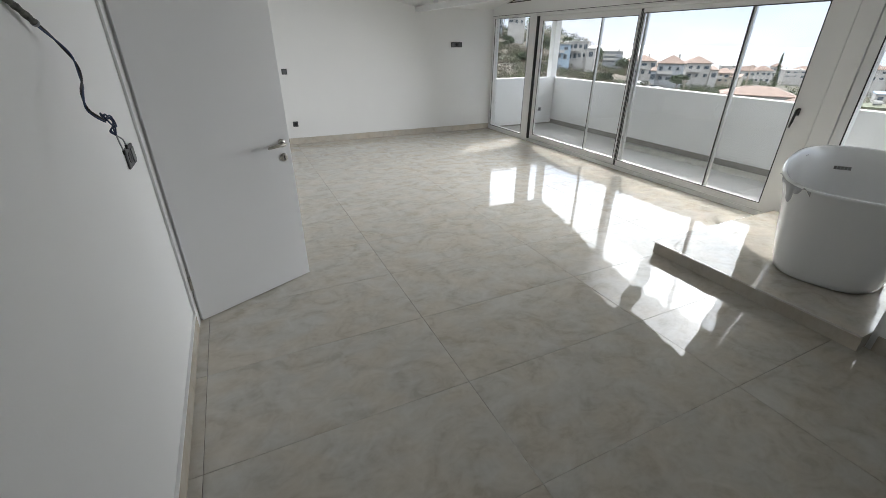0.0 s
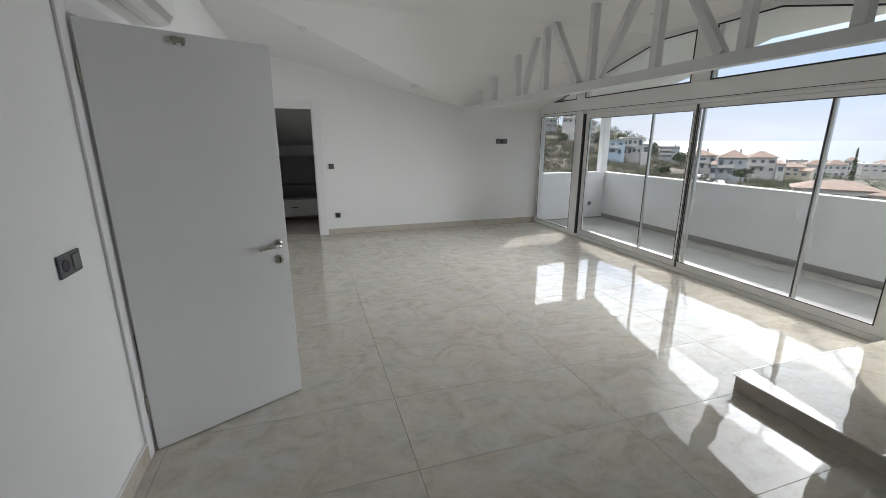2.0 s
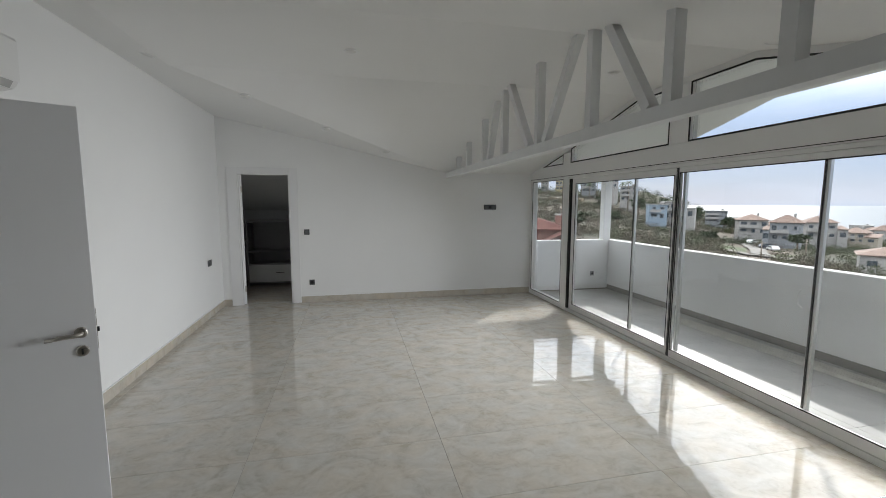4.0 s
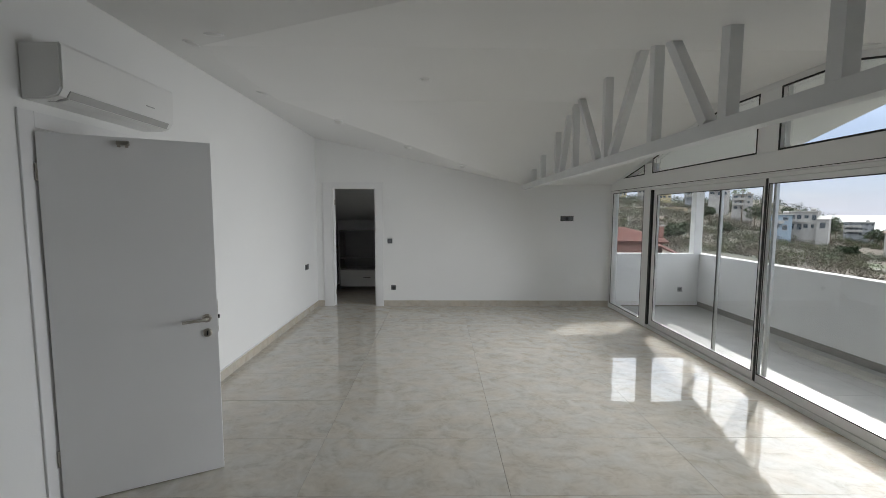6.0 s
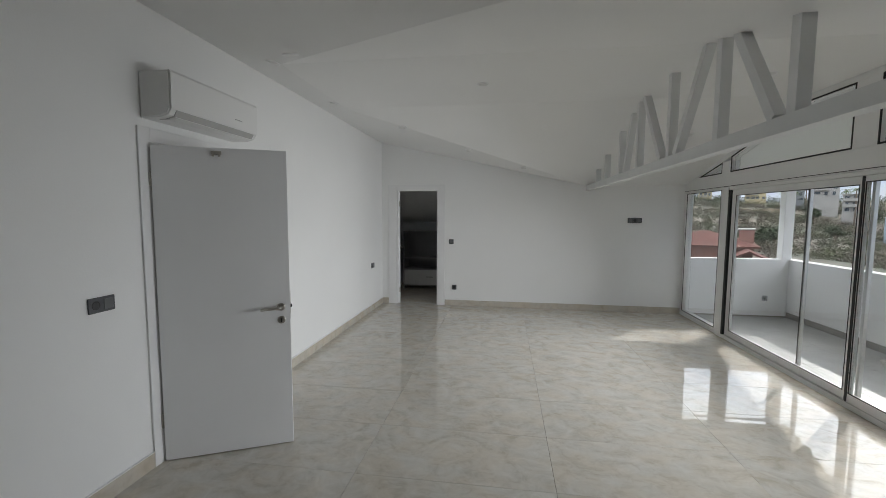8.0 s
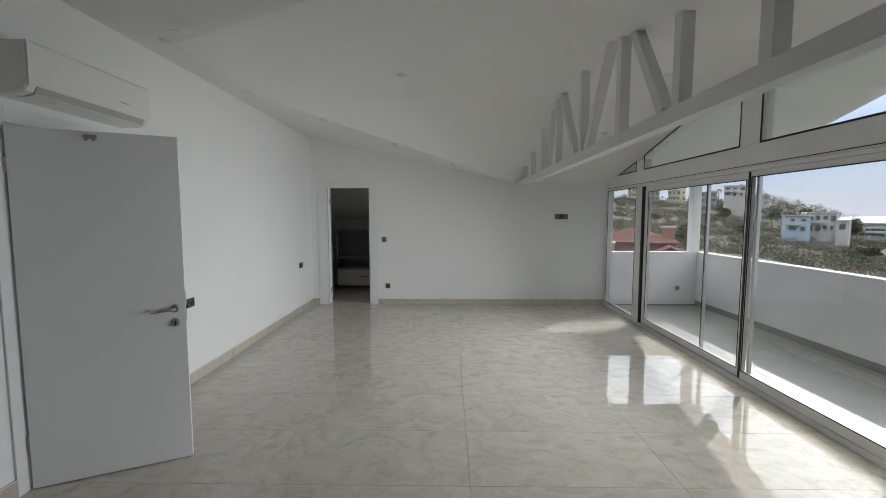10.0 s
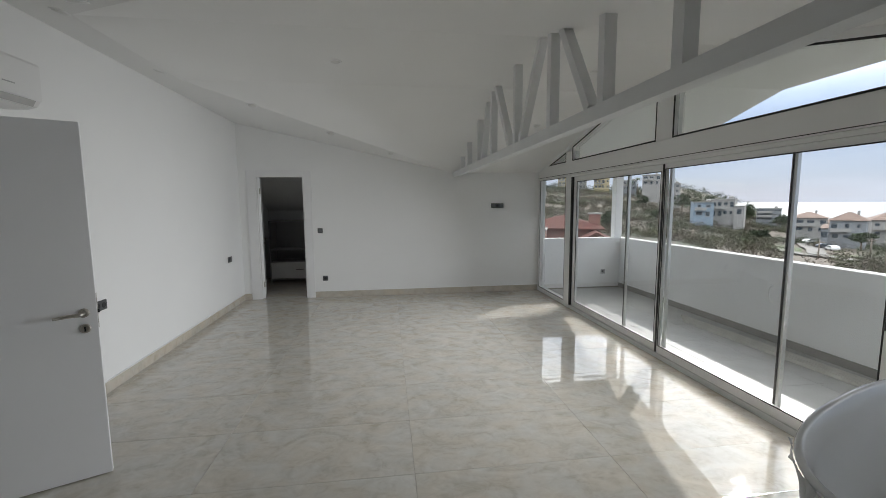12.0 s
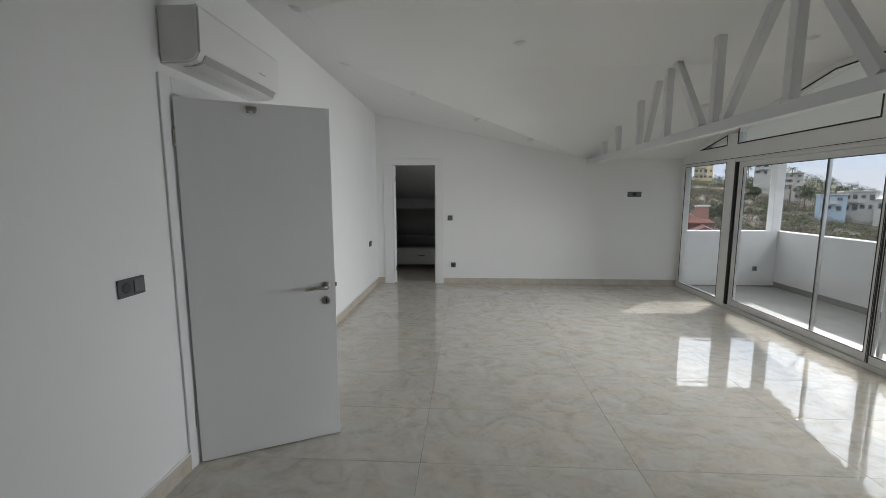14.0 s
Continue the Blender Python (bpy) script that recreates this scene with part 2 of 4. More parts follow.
def lathe(bm, prof, m=None, steps=24):
    """Turns (radius, height) pairs round z, then lays the shape by the matrix m."""
    m = m or Matrix()
    rings = []
    for r, z in prof:
        rings.append([bm.verts.new(m @ Vector((r * math.cos(2 * math.pi * i / steps), r * math.sin(2 * math.pi * i / steps), z))) for i in range(steps)])
    for a, b in zip(rings, rings[1:]):
        for i in range(steps):
            f = bm.faces.new([a[i], a[(i + 1) % steps], b[(i + 1) % steps], b[i]])
            f.smooth = True
    bm.faces.new(rings[0][::-1])
    bm.faces.new(rings[-1])
    return bm


def mesh_of(name, bm, material, smooth=False):
    bmesh.ops.recalc_face_normals(bm, faces=bm.faces[:])
    me = bpy.data.meshes.new(name)
    bm.to_mesh(me)
    bm.free()
    me.materials.append(material)
    if smooth:
        me.shade_smooth()
    return me


def part(name, bm, material, parent, label="", smooth=False):
    ob = new(name, mesh_of(name, bm, material, smooth))
    ob.parent = parent
    if label:
        ob["label"] = label
    return ob


def solid(name, bm, material, label, category, kind="", group="", smooth=False):
    return tagged(new(name, mesh_of(name, bm, material, smooth)), label, category, group, kind)


def thing(name, label, category, at=(0, 0, 0), rz=0.0, kind="", group=""):
    ob = tagged(new(name), label, category, group, kind)
    ob.empty_display_size = 0.1
    ob.matrix_basis = pose(*at, 0, 0, rz)
    return ob


# ---- plan of the room ----
XW, XE, YN, YS = -0.18, 4.955, 8.19, 1.31      # west wall, window line, north wall, south return
XR, YB = 3.32, -0.7                            # return beside the bath, wall behind
ZR, ZE = 2.79, 2.105                           # flat of the ceiling, eaves
Y1, Y2 = 4.05, 5.45                            # flat strip between the two slopes
XV, XT = 0.25, 3.385                           # where the valleys start, line of the truss
DY0, DY1, DH = 3.225, 4.02, 2.05               # doorway in the west wall
CX0, CX1 = 0.09, 0.84                          # doorway in the north wall


def roof_z(y):
    return ZR - 0.25 * max(0.0, y - Y2, Y1 - y)


# walls
b = bmesh.new()
for y0, y1, z0 in ((YB - 0.15, DY0, 0), (DY0, DY1, DH), (DY1, YN + 0.15, 0)):
    box(b, XW - 0.15, XW, y0, y1, z0, 3.04)
solid("wall_west", b, WALL, "smooth white painted plaster wall with a doorway", "wall", "structure")
b = bmesh.new()
prism(b, [(XW, 0), (CX0, 0), (CX0, 3.0), (XW, 3.04)], "y", YN, YN + 0.15)
prism(b, [(CX0, DH), (CX1, DH), (CX1, 2.8), (0.25, 2.94), (CX0, 3.0)], "y", YN, YN + 0.15)
prism(b, [(CX1, 0), (XE + 0.05, 0), (XE + 0.05, 2.24), (XT, 2.24), (CX1, 2.8)], "y", YN, YN + 0.15)
solid("wall_north", b, WALL, "smooth white painted plaster wall under the sloping ceiling", "wall", "structure")
b = box(bmesh.new(), XW, XR + 0.15, YB - 0.15, YB, 0, 3.04)
solid("wall_south", b, WALL, "plain white painted wall", "wall", "structure")
b = box(bmesh.new(), XR, XR + 0.15, YB, YS, 0, 2.3)
box(b, XR + 0.15, XE + 0.05, YS - 0.15, YS, 0, 2.3)
solid("wall_return", b, WALL, "plain white painted return wall beside the bath", "wall", "structure")

# ceiling: a flat strip, two slopes, and a cross gable that cuts into them along the valleys
b = bmesh.new()


def slab(pts, lift=0.16):
    lo = [b.verts.new(p) for p in pts]
    hi = [b.verts.new((x, y, z + lift)) for x, y, z in pts]
    b.faces.new(lo)
    b.faces.new(hi[::-1])
    for i in range(len(pts)):
        b.faces.new([lo[i], hi[i], hi[(i + 1) % len(pts)], lo[(i + 1) % len(pts)]])


ZW = ZR + 0.22 * (XV - XW)
slab([(XW - 0.02, YB - 0.15, ZW), (XV, YB - 0.15, ZR), (XV, YN + 0.02, ZR), (XW - 0.02, YN + 0.02, ZW)])
slab([(XV, Y1, ZR), (XE - 0.06, Y1, ZR), (XE - 0.06, Y2, ZR), (XV, Y2, ZR)])
slab([(XV, Y2, ZR), (XE - 0.06, Y2, ZR), (XE - 0.06, YN + 0.02, ZE), (XT, YN + 0.02, ZE)])
slab([(XV, Y2, ZR), (XT, YN + 0.02, ZE), (XV, YN + 0.02, ZR)])
slab([(XV, Y1, ZR), (XT, YS, ZE), (XE - 0.06, YS, ZE), (XE - 0.06, Y1, ZR)])
slab([(XV, Y1, ZR), (XV, YB - 0.02, ZR), (XT, YB - 0.02, ZE), (XT, YS, ZE)])
solid("ceiling", b, CEIL, "white painted ceiling folded into a flat strip, two slopes and a cross gable", "ceiling", "structure")

# roof over the balcony
b = bmesh.new()
low = [(y, 2.95 - 0.26 * max(0.0, y - 5.7, 3.8 - y)) for y in (8.95, 5.7, 3.8, 0.55)]
up = [(y, z + 0.17) for y, z in low]
for i in range(3):
    prism(b, [low[i], up[i], up[i + 1], low[i + 1]], "x", XE + 0.055, 7.1)
solid("roof", b, CEIL, "white painted roof slab projecting over the balcony", "roof", "structure")

# floor bed and balcony deck
b = box(bmesh.new(), XW - 0.15, XE + 0.05, YB - 0.15, YN + 0.15, -0.25, -0.012)
floor = solid("floor", b, GROUT, "floor of large polished beige marble-look porcelain tiles", "floor", "structure")
b = box(bmesh.new(), XE + 0.05, 6.64, 1.02, YN + 0.14, -0.25, -0.012)
deck = solid("balcony_floor", b, GROUT, "balcony floor of grey tiles", "floor", "structure")

# balcony parapet
b = box(bmesh.new(), 6.5, 6.64, 1.02, YN + 0.14, 0, 0.93, 0.012)
solid("parapet_long", b, RENDER, "white rendered balcony parapet with a painted top", "parapet", "structure")
b = box(bmesh.new(), XE + 0.055, 6.495, YN, YN + 0.14, 0, 0.935, 0.012)
box(b, XE + 0.055, 6.495, 1.02, 1.16, 0, 0.935, 0.012)
solid("parapet_end", b, RENDER, "white rendered balcony end wall", "parapet", "structure")
b = box(bmesh.new(), 6.38, 6.52, YN - 0.005, YN + 0.135, 0.925, 2.31, 0.006)
solid("column", b, RENDER, "slim white rendered column on the parapet corner", "column", "structure")
b = box(bmesh.new(), XE + 0.06, 6.49, YN - 0.012, YN - 0.001, 0, 0.02)
box(b, 6.488, 6.499, 1.17, YN - 0.012, 0, 0.085)
solid("balcony_baseboard", b, BALCSK, "grey tile skirting along the balcony walls", "baseboard", "structure")

# skirting
b = bmesh.new()
for y0, y1 in ((YB, DY0 - 0.09), (DY1 + 0.09, YN)):
    box(b, XW + 0.001, XW + 0.013, y0, y1, 0, 0.10, 0.002)
solid("baseboard_west", b, SKIRT, "beige porcelain skirting tiles", "baseboard", "structure")
b = bmesh.new()
box(b, XW + 0.013, CX0 - 0.15, YN - 0.013, YN - 0.001, 0, 0.10, 0.002)
box(b, CX1 + 0.13, XE - 0.05, YN - 0.013, YN - 0.001, 0, 0.10, 0.002)
solid("baseboard_north", b, SKIRT, "beige porcelain skirting tiles", "baseboard", "structure")
b = box(bmesh.new(), XR - 0.013, XR - 0.001, YB, YS - 0.03, 0, 0.10, 0.002)
solid("baseboard_return", b, SKIRT, "beige porcelain skirting tiles", "baseboard", "structure")
b = bmesh.new()
box(b, CX1 + 0.13, XE - 0.05, YN - 0.0145, YN - 0.001, 0.1005, 0.106)
box(b, XW + 0.001, XW + 0.0145, DY1 + 0.09, YN - 0.02, 0.1005, 0.106)
box(b, XW + 0.001, XW + 0.0145, YB, DY0 - 0.09, 0.1005, 0.106)
solid("trim", b, TRIM, "thin white edge strip on the skirting", "trim", "structure")


# ---- window wall ----
X0, X1 = XE - 0.055, XE + 0.05


def pane(parent, outline, x=XE + 0.0):
    p = part("pane", prism(bmesh.new(), outline, "x", x - 0.003, x + 0.003), GLASS, parent, "clear window glass")
    p.visible_shadow = False
    return p


def gasket(parent, outline, x0=X0 - 0.001, x1=X0 + 0.005, w=0.009):
    g = bmesh.new()
    c = Vector((sum(p[0] for p in outline) / len(outline), sum(p[1] for p in outline) / len(outline)))
    k = len(outline)
    inner = []
    for i in range(k):
        p0, p1, p2 = Vector(outline[i - 1]), Vector(outline[i]), Vector(outline[(i + 1) % k])
        n0 = Vector((-(p1 - p0).y, (p1 - p0).x)).normalized()
        n1 = Vector((-(p2 - p1).y, (p2 - p1).x)).normalized()
        if n0.dot(c - p1) < 0:
            n0 = -n0
        if n1.dot(c - p1) < 0:
            n1 = -n1
        inner.append(p1 + (n0 + n1) * w / (1 + n0.dot(n1)))
    for i in range(k):
        j = (i + 1) % k
        prism(g, [tuple(outline[i]), tuple(outline[j]), tuple(inner[j]), tuple(inner[i])], "x", x0, x1)
    part("gasket", g, GASKET, parent, "black rubber gasket")


def fixed_window(name, y0, y1):
    t = thing(name, "fixed window in a white aluminium frame", "window", (0, 0, 0), kind="structure")
    f = bmesh.new()
    for a, c, d, e in ((y1 - 0.075, y1, 0.0, 1.99), (y0, y0 + 0.045, 0.0, 1.99)):
        box(f, X0, X1, a, c, d, e, 0.004)
    box(f, X0, X1, y0 + 0.045, y1 - 0.075, 0.0, 0.075, 0.004)
    box(f, X0, X1, y0 + 0.045, y1 - 0.075, 1.965, 1.99, 0.004)
    part("window_frame", f, PVC, t)
    o = [(y0 + 0.045, 0.075), (y1 - 0.075, 0.075), (y1 - 0.075, 1.965), (y0 + 0.045, 1.965)]
    gasket(t, o)
    pane(t, o)


fixed_window("window_1", 7.0, YN - 0.002)
fixed_window("window_2", YS + 0.002, 2.5)

b = bmesh.new()
for y0, y1 in ((6.845, 6.995), (2.505, 2.655)):
    box(b, X0 - 0.012, X1, y0, y1, 0, 1.99, 0.006)
box(b, X0 - 0.004, X1 + 0.004, YS + 0.002, YN - 0.002, 1.992, 2.185, 0.005)
for y0, y1 in ((6.85, 7.06), (4.69, 4.93), (2.44, 2.65)):
    box(b, X0, X1, y0, y1, 2.1855, roof_z(y1 if y1 > 4.8 else y0) - 0.052)
solid("window_posts", b, PVC, "white aluminium posts and transom of the window wall", "window frame", "structure")
# black strip on the uncut face, painting the shade of the transom joint
b = box(bmesh.new(), X0 - 0.0065, X0 - 0.003, YS + 0.01, YN - 0.01, 2.003, 2.009)
solid("transom_groove_shade", b, GASKET, "dark strip for the shaded joint along the transom", "trim", "structure")


def clerestory(name, ys):
    """A window between the transom and the ceiling line."""
    t = thing(name, "shaped clerestory window under the gable", "window", (0, 0, 0), kind="structure")
    top = [(y, max(2.1855, roof_z(y) - 0.052)) for y in ys]
    o = [(ys[0], 2.1855)] + top + [(ys[-1], 2.1855)]
    out = []
    for p in o:
        if not out or (Vector(p) - Vector(out[-1])).length > 1e-3:
            out.append(p)
    gasket(t, out, w=0.015)
    pane(t, out)


clerestory("window_3", (7.75, 7.062))
clerestory("window_4", (6.848, Y2, 4.932))
clerestory("window_5", (4.688, Y1, 2.652))
clerestory("window_6", (2.438, 1.75))
b = bmesh.new()
pr = [YN - 0.003, Y2, Y1, YS + 0.003]
for y0, y1 in zip(pr, pr[1:]):
    prism(b, [(y0, roof_z(y0) - 0.05), (y0, roof_z(y0) + 0.21), (y1, roof_z(y1) + 0.21), (y1, roof_z(y1) - 0.05)], "x", X0, X1)
solid("gable_trim", b, PVC, "white head trim that follows the gable", "window frame", "structure")

slider = thing("sliding_door", "closed sliding glass door in white aluminium frames", "sliding door", (0, 0, 0), kind="structure")
f = bmesh.new()
box(f, X0, X1 + 0.02, 2.66, 6.84, 0.0, 0.045, 0.003)
box(f, X0, X1 + 0.02, 2.66, 6.84, 1.955, 1.99, 0.003)
part("track_frame", f, PVC, slider)
f = box(bmesh.new(), X0 + 0.004, X0 + 0.016, 2.67, 6.83, 0.0455, 0.052)
box(f, X0 + 0.05, X0 + 0.06, 2.67, 6.83, 0.0455, 0.06)
part("rail", f, ALU, slider, "aluminium running rail")


def leaf(y0, y1, st0, st1, xo, top):
    l = part("door_leaf", bmesh.new(), PVC, slider)
    f = bmesh.new()
    x0, x1 = X0 + xo, X0 + xo + 0.045
    box(f, x0, x1, y0, y0 + st0, 0.053, 1.953, 0.003)
    box(f, x0, x1, y1 - st1, y1, 0.053, 1.953, 0.003)
    box(f, x0, x1, y0 + st0, y1 - st1, 0.053, 0.125, 0.003)
    box(f, x0, x1, y0 + st0, y1 - st1, top, 1.953, 0.003)
    part("leaf_frame", f, PVC, l)
    o = [(y0 + st0, 0.125), (y1 - st1, 0.125), (y1 - st1, top), (y0 + st0, top)]
    gasket(l, o, x0 - 0.001, x0 + 0.004, 0.008)
    pane(l, o, x0 + 0.022)
    return l


leaf_a = leaf(4.815, 6.798, 0.032, 0.08, 0.022, 1.885)
leaf_b = leaf(2.665, 4.80, 0.20, 0.032, 0.006, 1.905)
for yy, w in ((5.5, 0.03), (3.52, 0.042)):
    f = box(bmesh.new(), X0 + 0.075, X0 + 0.105, yy - w / 2, yy + w / 2, 0.053, 1.953, 0.003)
    st = part("outer_stile", f, ALU, slider, "slim aluminium stile of the outer sash")
    g = box(bmesh.new(), X0 + 0.070, X0 + 0.0745, yy - 0.001, yy + w / 2 - 0.007, 0.055, 1.95)
    part("seal", g, GASKET, slider, "dark brush seal")
f = box(bmesh.new(), X0 + 0.012, X0 + 0.045, 4.8005, 4.8145, 0.055, 1.95)
part("seal", f, GASKET, slider, "dark brush seal between the leaves")
f = box(bmesh.new(), X0 + 0.0015, X0 + 0.0055, 4.774, 4.792, 0.055, 1.95)
part("seal", f, GASKET, slider, "broad dark seal on the meeting stile")
f = box(bmesh.new(), X0 + 0.058, X0 + 0.088, 4.735, 4.768, 0.053, 1.953, 0.003)
part("outer_stile", f, ALU, slider, "slim aluminium stile of the outer sash")
# dark channel beside the first leaf, with its latch
f = box(bmesh.new(), X0 - 0.007, X0 + 0.02, 6.80, 6.8435, 0.05, 1.955)
part("channel", f, GASKET, slider, "dark jamb channel")
f = box(bmesh.new(), X0 - 0.02, X0 - 0.0075, 6.795, 6.825, 0.93, 1.06, 0.004)
part("latch", f, BLACK, slider, "black recessed latch")
f = box(bmesh.new(), X0 - 0.004, X0 + 0.005, 2.80, 2.824, 0.99, 1.055, 0.004)
hp = part("handle_plate", f, BLACK, slider, "black handle plate")
f = tube(bmesh.new(), [(X0 - 0.0, 2.812, 1.035), (X0 - 0.02, 2.812, 1.045), (X0 - 0.038, 2.812, 1.035), (X0 - 0.044, 2.812, 0.99), (X0 - 0.043, 2.818, 0.93), (X0 - 0.038, 2.828, 0.885)], [0.010, 0.011, 0.011, 0.011, 0.010, 0.008])
part("pull_handle", f, BLACK, slider, "curved black pull handle")
f = tube(bmesh.new(), [(X0 + 0.065, 3.60, 0.98), (X0 + 0.058, 3.615, 0.96), (X0 + 0.055, 3.62, 0.91), (X0 + 0.058, 3.612, 0.87), (X0 + 0.065, 3.59, 0.85)], 0.006)
part("outer_pull", f, PVC, slider, "small white outer finger pull")

# ---- roof truss ----
truss = thing("roof_truss", "white painted steel roof truss under the gable ceiling", "truss", (XT, 4.75, 2.04))
W = 0.066


def truss_part(name, a, c, w=W, h=W):
    return part(name, beam(bmesh.new(), (0, a[0] - 4.75, a[1] - 2.04), (0, c[0] - 4.75, c[1] - 2.04), w, h), STEEL, truss)


truss_part("bottom_chord", (YN - 0.003, 2.070), (YS + 0.003, 2.070), 0.078, 0.082)
for y in (7.45, 6.90, 6.20, 5.53, 4.69, 3.88, 3.15, 2.55, 1.95):
    truss_part("upright", (y, 2.1135), (y, roof_z(y) + 0.01))
for y0, y1 in ((6.02, 5.75), (4.88, 5.38), (4.56, 4.08), (3.30, 3.70)):
    truss_part("diagonal", (y0, 2.115), (y1, roof_z(y1) + 0.012), 0.062, 0.062)

# ---- bath on its step ----
b = box(bmesh.new(), 3.225, X0 - 0.002, YS + 0.002, 2.70, 0.0, 0.092)
step = solid("bath_step", b, SKIRT, "low tiled step under the bath", "step", "structure")
f = box(bmesh.new(), 3.215, X0 - 0.002, YS + 0.002, 2.71, 0.0925, 0.104, 0.002)
part("top_tile", f, FLOOR, step, "polished beige porcelain top")
f = box(bmesh.new(), 3.211, X0 - 0.004, 2.7105, 2.714, 0.094, 0.1055)
box(f, 3.211, 3.2145, YS + 0.003, 2.7105, 0.094, 0.1055)
part("edge_trim", f, CHROME, step, "thin bright metal edge strip")


def rise(u):
    """How far the rim climbs from its low end (u = 0) to the raised one (u = 1)."""
    return math.sin(math.pi / 2 * min(1.0, 1.5 * max(0.0, u)))


def super_ring(bm, cx, cy, a, c, z, e=2.9, n=64, dz=0.0):
    ring = []
    for i in range(n):
        t = 2 * math.pi * i / n
        co, si = math.cos(t), math.sin(t)
        x = a * math.copysign(abs(co) ** (2 / e), co)
        y = c * math.copysign(abs(si) ** (2 / e), si)
        ring.append(bm.verts.new((cx + x, cy + y, z + dz * rise((1 + x / a) / 2))))
    return ring


bath = thing("bathtub", "freestanding oval white acrylic bathtub with one raised end", "bathtub", (4.10, 1.885, 0.105), 17.0)
b = bmesh.new()
rings = []
for a, c, z, dz in ((0.50, 0.29, 0.0, 0), (0.525, 0.315, 0.01, 0), (0.535, 0.325, 0.05, 0), (0.565, 0.355, 0.2, 0.01), (0.605, 0.388, 0.42, 0.04), (0.66, 0.43, 0.605, 0.08), (0.678, 0.448, 0.637, 0.085),
                    (0.68, 0.45, 0.646, 0.085), (0.676, 0.446, 0.654, 0.085), (0.664, 0.434, 0.655, 0.085), (0.654, 0.424, 0.647, 0.084), (0.625, 0.40, 0.575, 0.075), (0.54, 0.335, 0.30, 0.03), (0.47, 0.27, 0.14, 0), (0.37, 0.19, 0.10, 0)):
    rings.append(super_ring(b, 0, 0, a, c, z, dz=dz))
for r0, r1 in zip(rings, rings[1:]):
    for i in range(64):
        b.faces.new([r0[i], r0[(i + 1) % 64], r1[(i + 1) % 64], r1[i]])
b.faces.new(rings[0][::-1])
b.faces.new(rings[-1])
part("tub_shell", b, ACRYL, bath, "", True)
f = bmesh.new()
for k in range(5):
    box(f, -0.05 + 0.0205 * k, -0.05 + 0.0205 * k + 0.017, -0.006, 0.006, -0.012, 0.012)
slot = part("overflow_slot", f, NICKELD, bath, "dark metal overflow grille")
slot.matrix_basis = pose(0.578, 0.18, 0.578, -12, 0, -70) @ Matrix.Diagonal((1.1, 1.0, 1.1, 1.0))
f = box(bmesh.new(), -0.026, 0.026, -0.001, 0.001, -0.003, 0.003)
mark = part("printed_mark", f, GREYP, bath, "small grey printed mark")
mark.matrix_basis = pose(0.29, 0.392, 0.69, -14, 0, -6)
# torn protective film that still hangs from the rim
f = bmesh.new()
sheets = []
for off in (0.0, 0.0012):
    grid = []
    for i in range(25):
        t = radians(122 + 40 * i / 24)
        co, si = math.cos(t), math.sin(t)
        low = 0.565 + 0.035 * math.sin(i * 0.4) + 0.02 * math.sin(i * 0.9 + 1) + 0.06 * abs(i - 12) / 12
        row = []
        for j in range(7):
            v = j / 6
            z = 0.642 + (low - 0.642) * v
            k = (z - 0.42) / 0.217
            out = 0.004 + off + v * (0.007 + 0.007 * math.sin(i * 1.1 + j * 0.4)) + 0.0015 * math.sin(i * 2.7 + j)
            a, c = 0.605 + 0.073 * k + out, 0.388 + 0.06 * k + out
            x, y = a * math.copysign(abs(co) ** 0.69, co), c * math.copysign(abs(si) ** 0.69, si)
            row.append(f.verts.new((x, y, z + (0.04 + 0.045 * k) * rise((1 + x / a) / 2))))
        grid.append(row)
    sheets.append(grid)
for g, flip in zip(sheets, (True, False)):
    for i in range(24):
        for j in range(6):
            q = [g[i][j], g[i + 1][j], g[i + 1][j + 1], g[i][j + 1]]
            f.faces.new(q[::-1] if flip else q)
part("protective_film", f, FILM, bath, "torn translucent protective film on the rim", True)
f = lathe(bmesh.new(), [(0.036, 0.1015), (0.036, 0.106), (0.03, 0.110), (0.004, 0.111)])
part("drain_cap", f, CHROME, bath, "round chrome drain cap")


# ---- doors ----
def lever_set(parent, x, z, face, back=-1):
    """A lever on a round rose and a key rose below it, on the face at y=face."""
    s = 1 if face > 0 else -1
    turn = pose(x, face, z, -90 * s, 0, 0)
    part("handle_rose", lathe(bmesh.new(), [(0.026, 0), (0.026, 0.006), (0.022, 0.010), (0.011, 0.011)], turn), NICKEL, parent, "round satin nickel rose")
    f = tube(bmesh.new(), [(x, face + s * 0.008, z), (x, face + s * 0.045, z), (x + back * 0.012, face + s * 0.052, z), (x + back * 0.07, face + s * 0.053, z - 0.002), (x + back * 0.125, face + s * 0.05, z - 0.008)], [0.010, 0.010, 0.011, 0.010, 0.008])
    part("lever", f, NICKEL, parent, "satin nickel lever handle")
    turn = pose(x, face, z - 0.09, -90 * s, 0, 0)
    kr = part("key_rose", lathe(bmesh.new(), [(0.026, 0), (0.026, 0.006), (0.021, 0.009), (0.012, 0.0095)], turn), NICKEL, parent, "round satin nickel key rose")
    f = box(bmesh.new(), x - 0.004, x + 0.004, face + s * 0.0095, face + s * 0.011, z - 0.106, z - 0.078)
    part("keyhole", f, BLACK, kr)


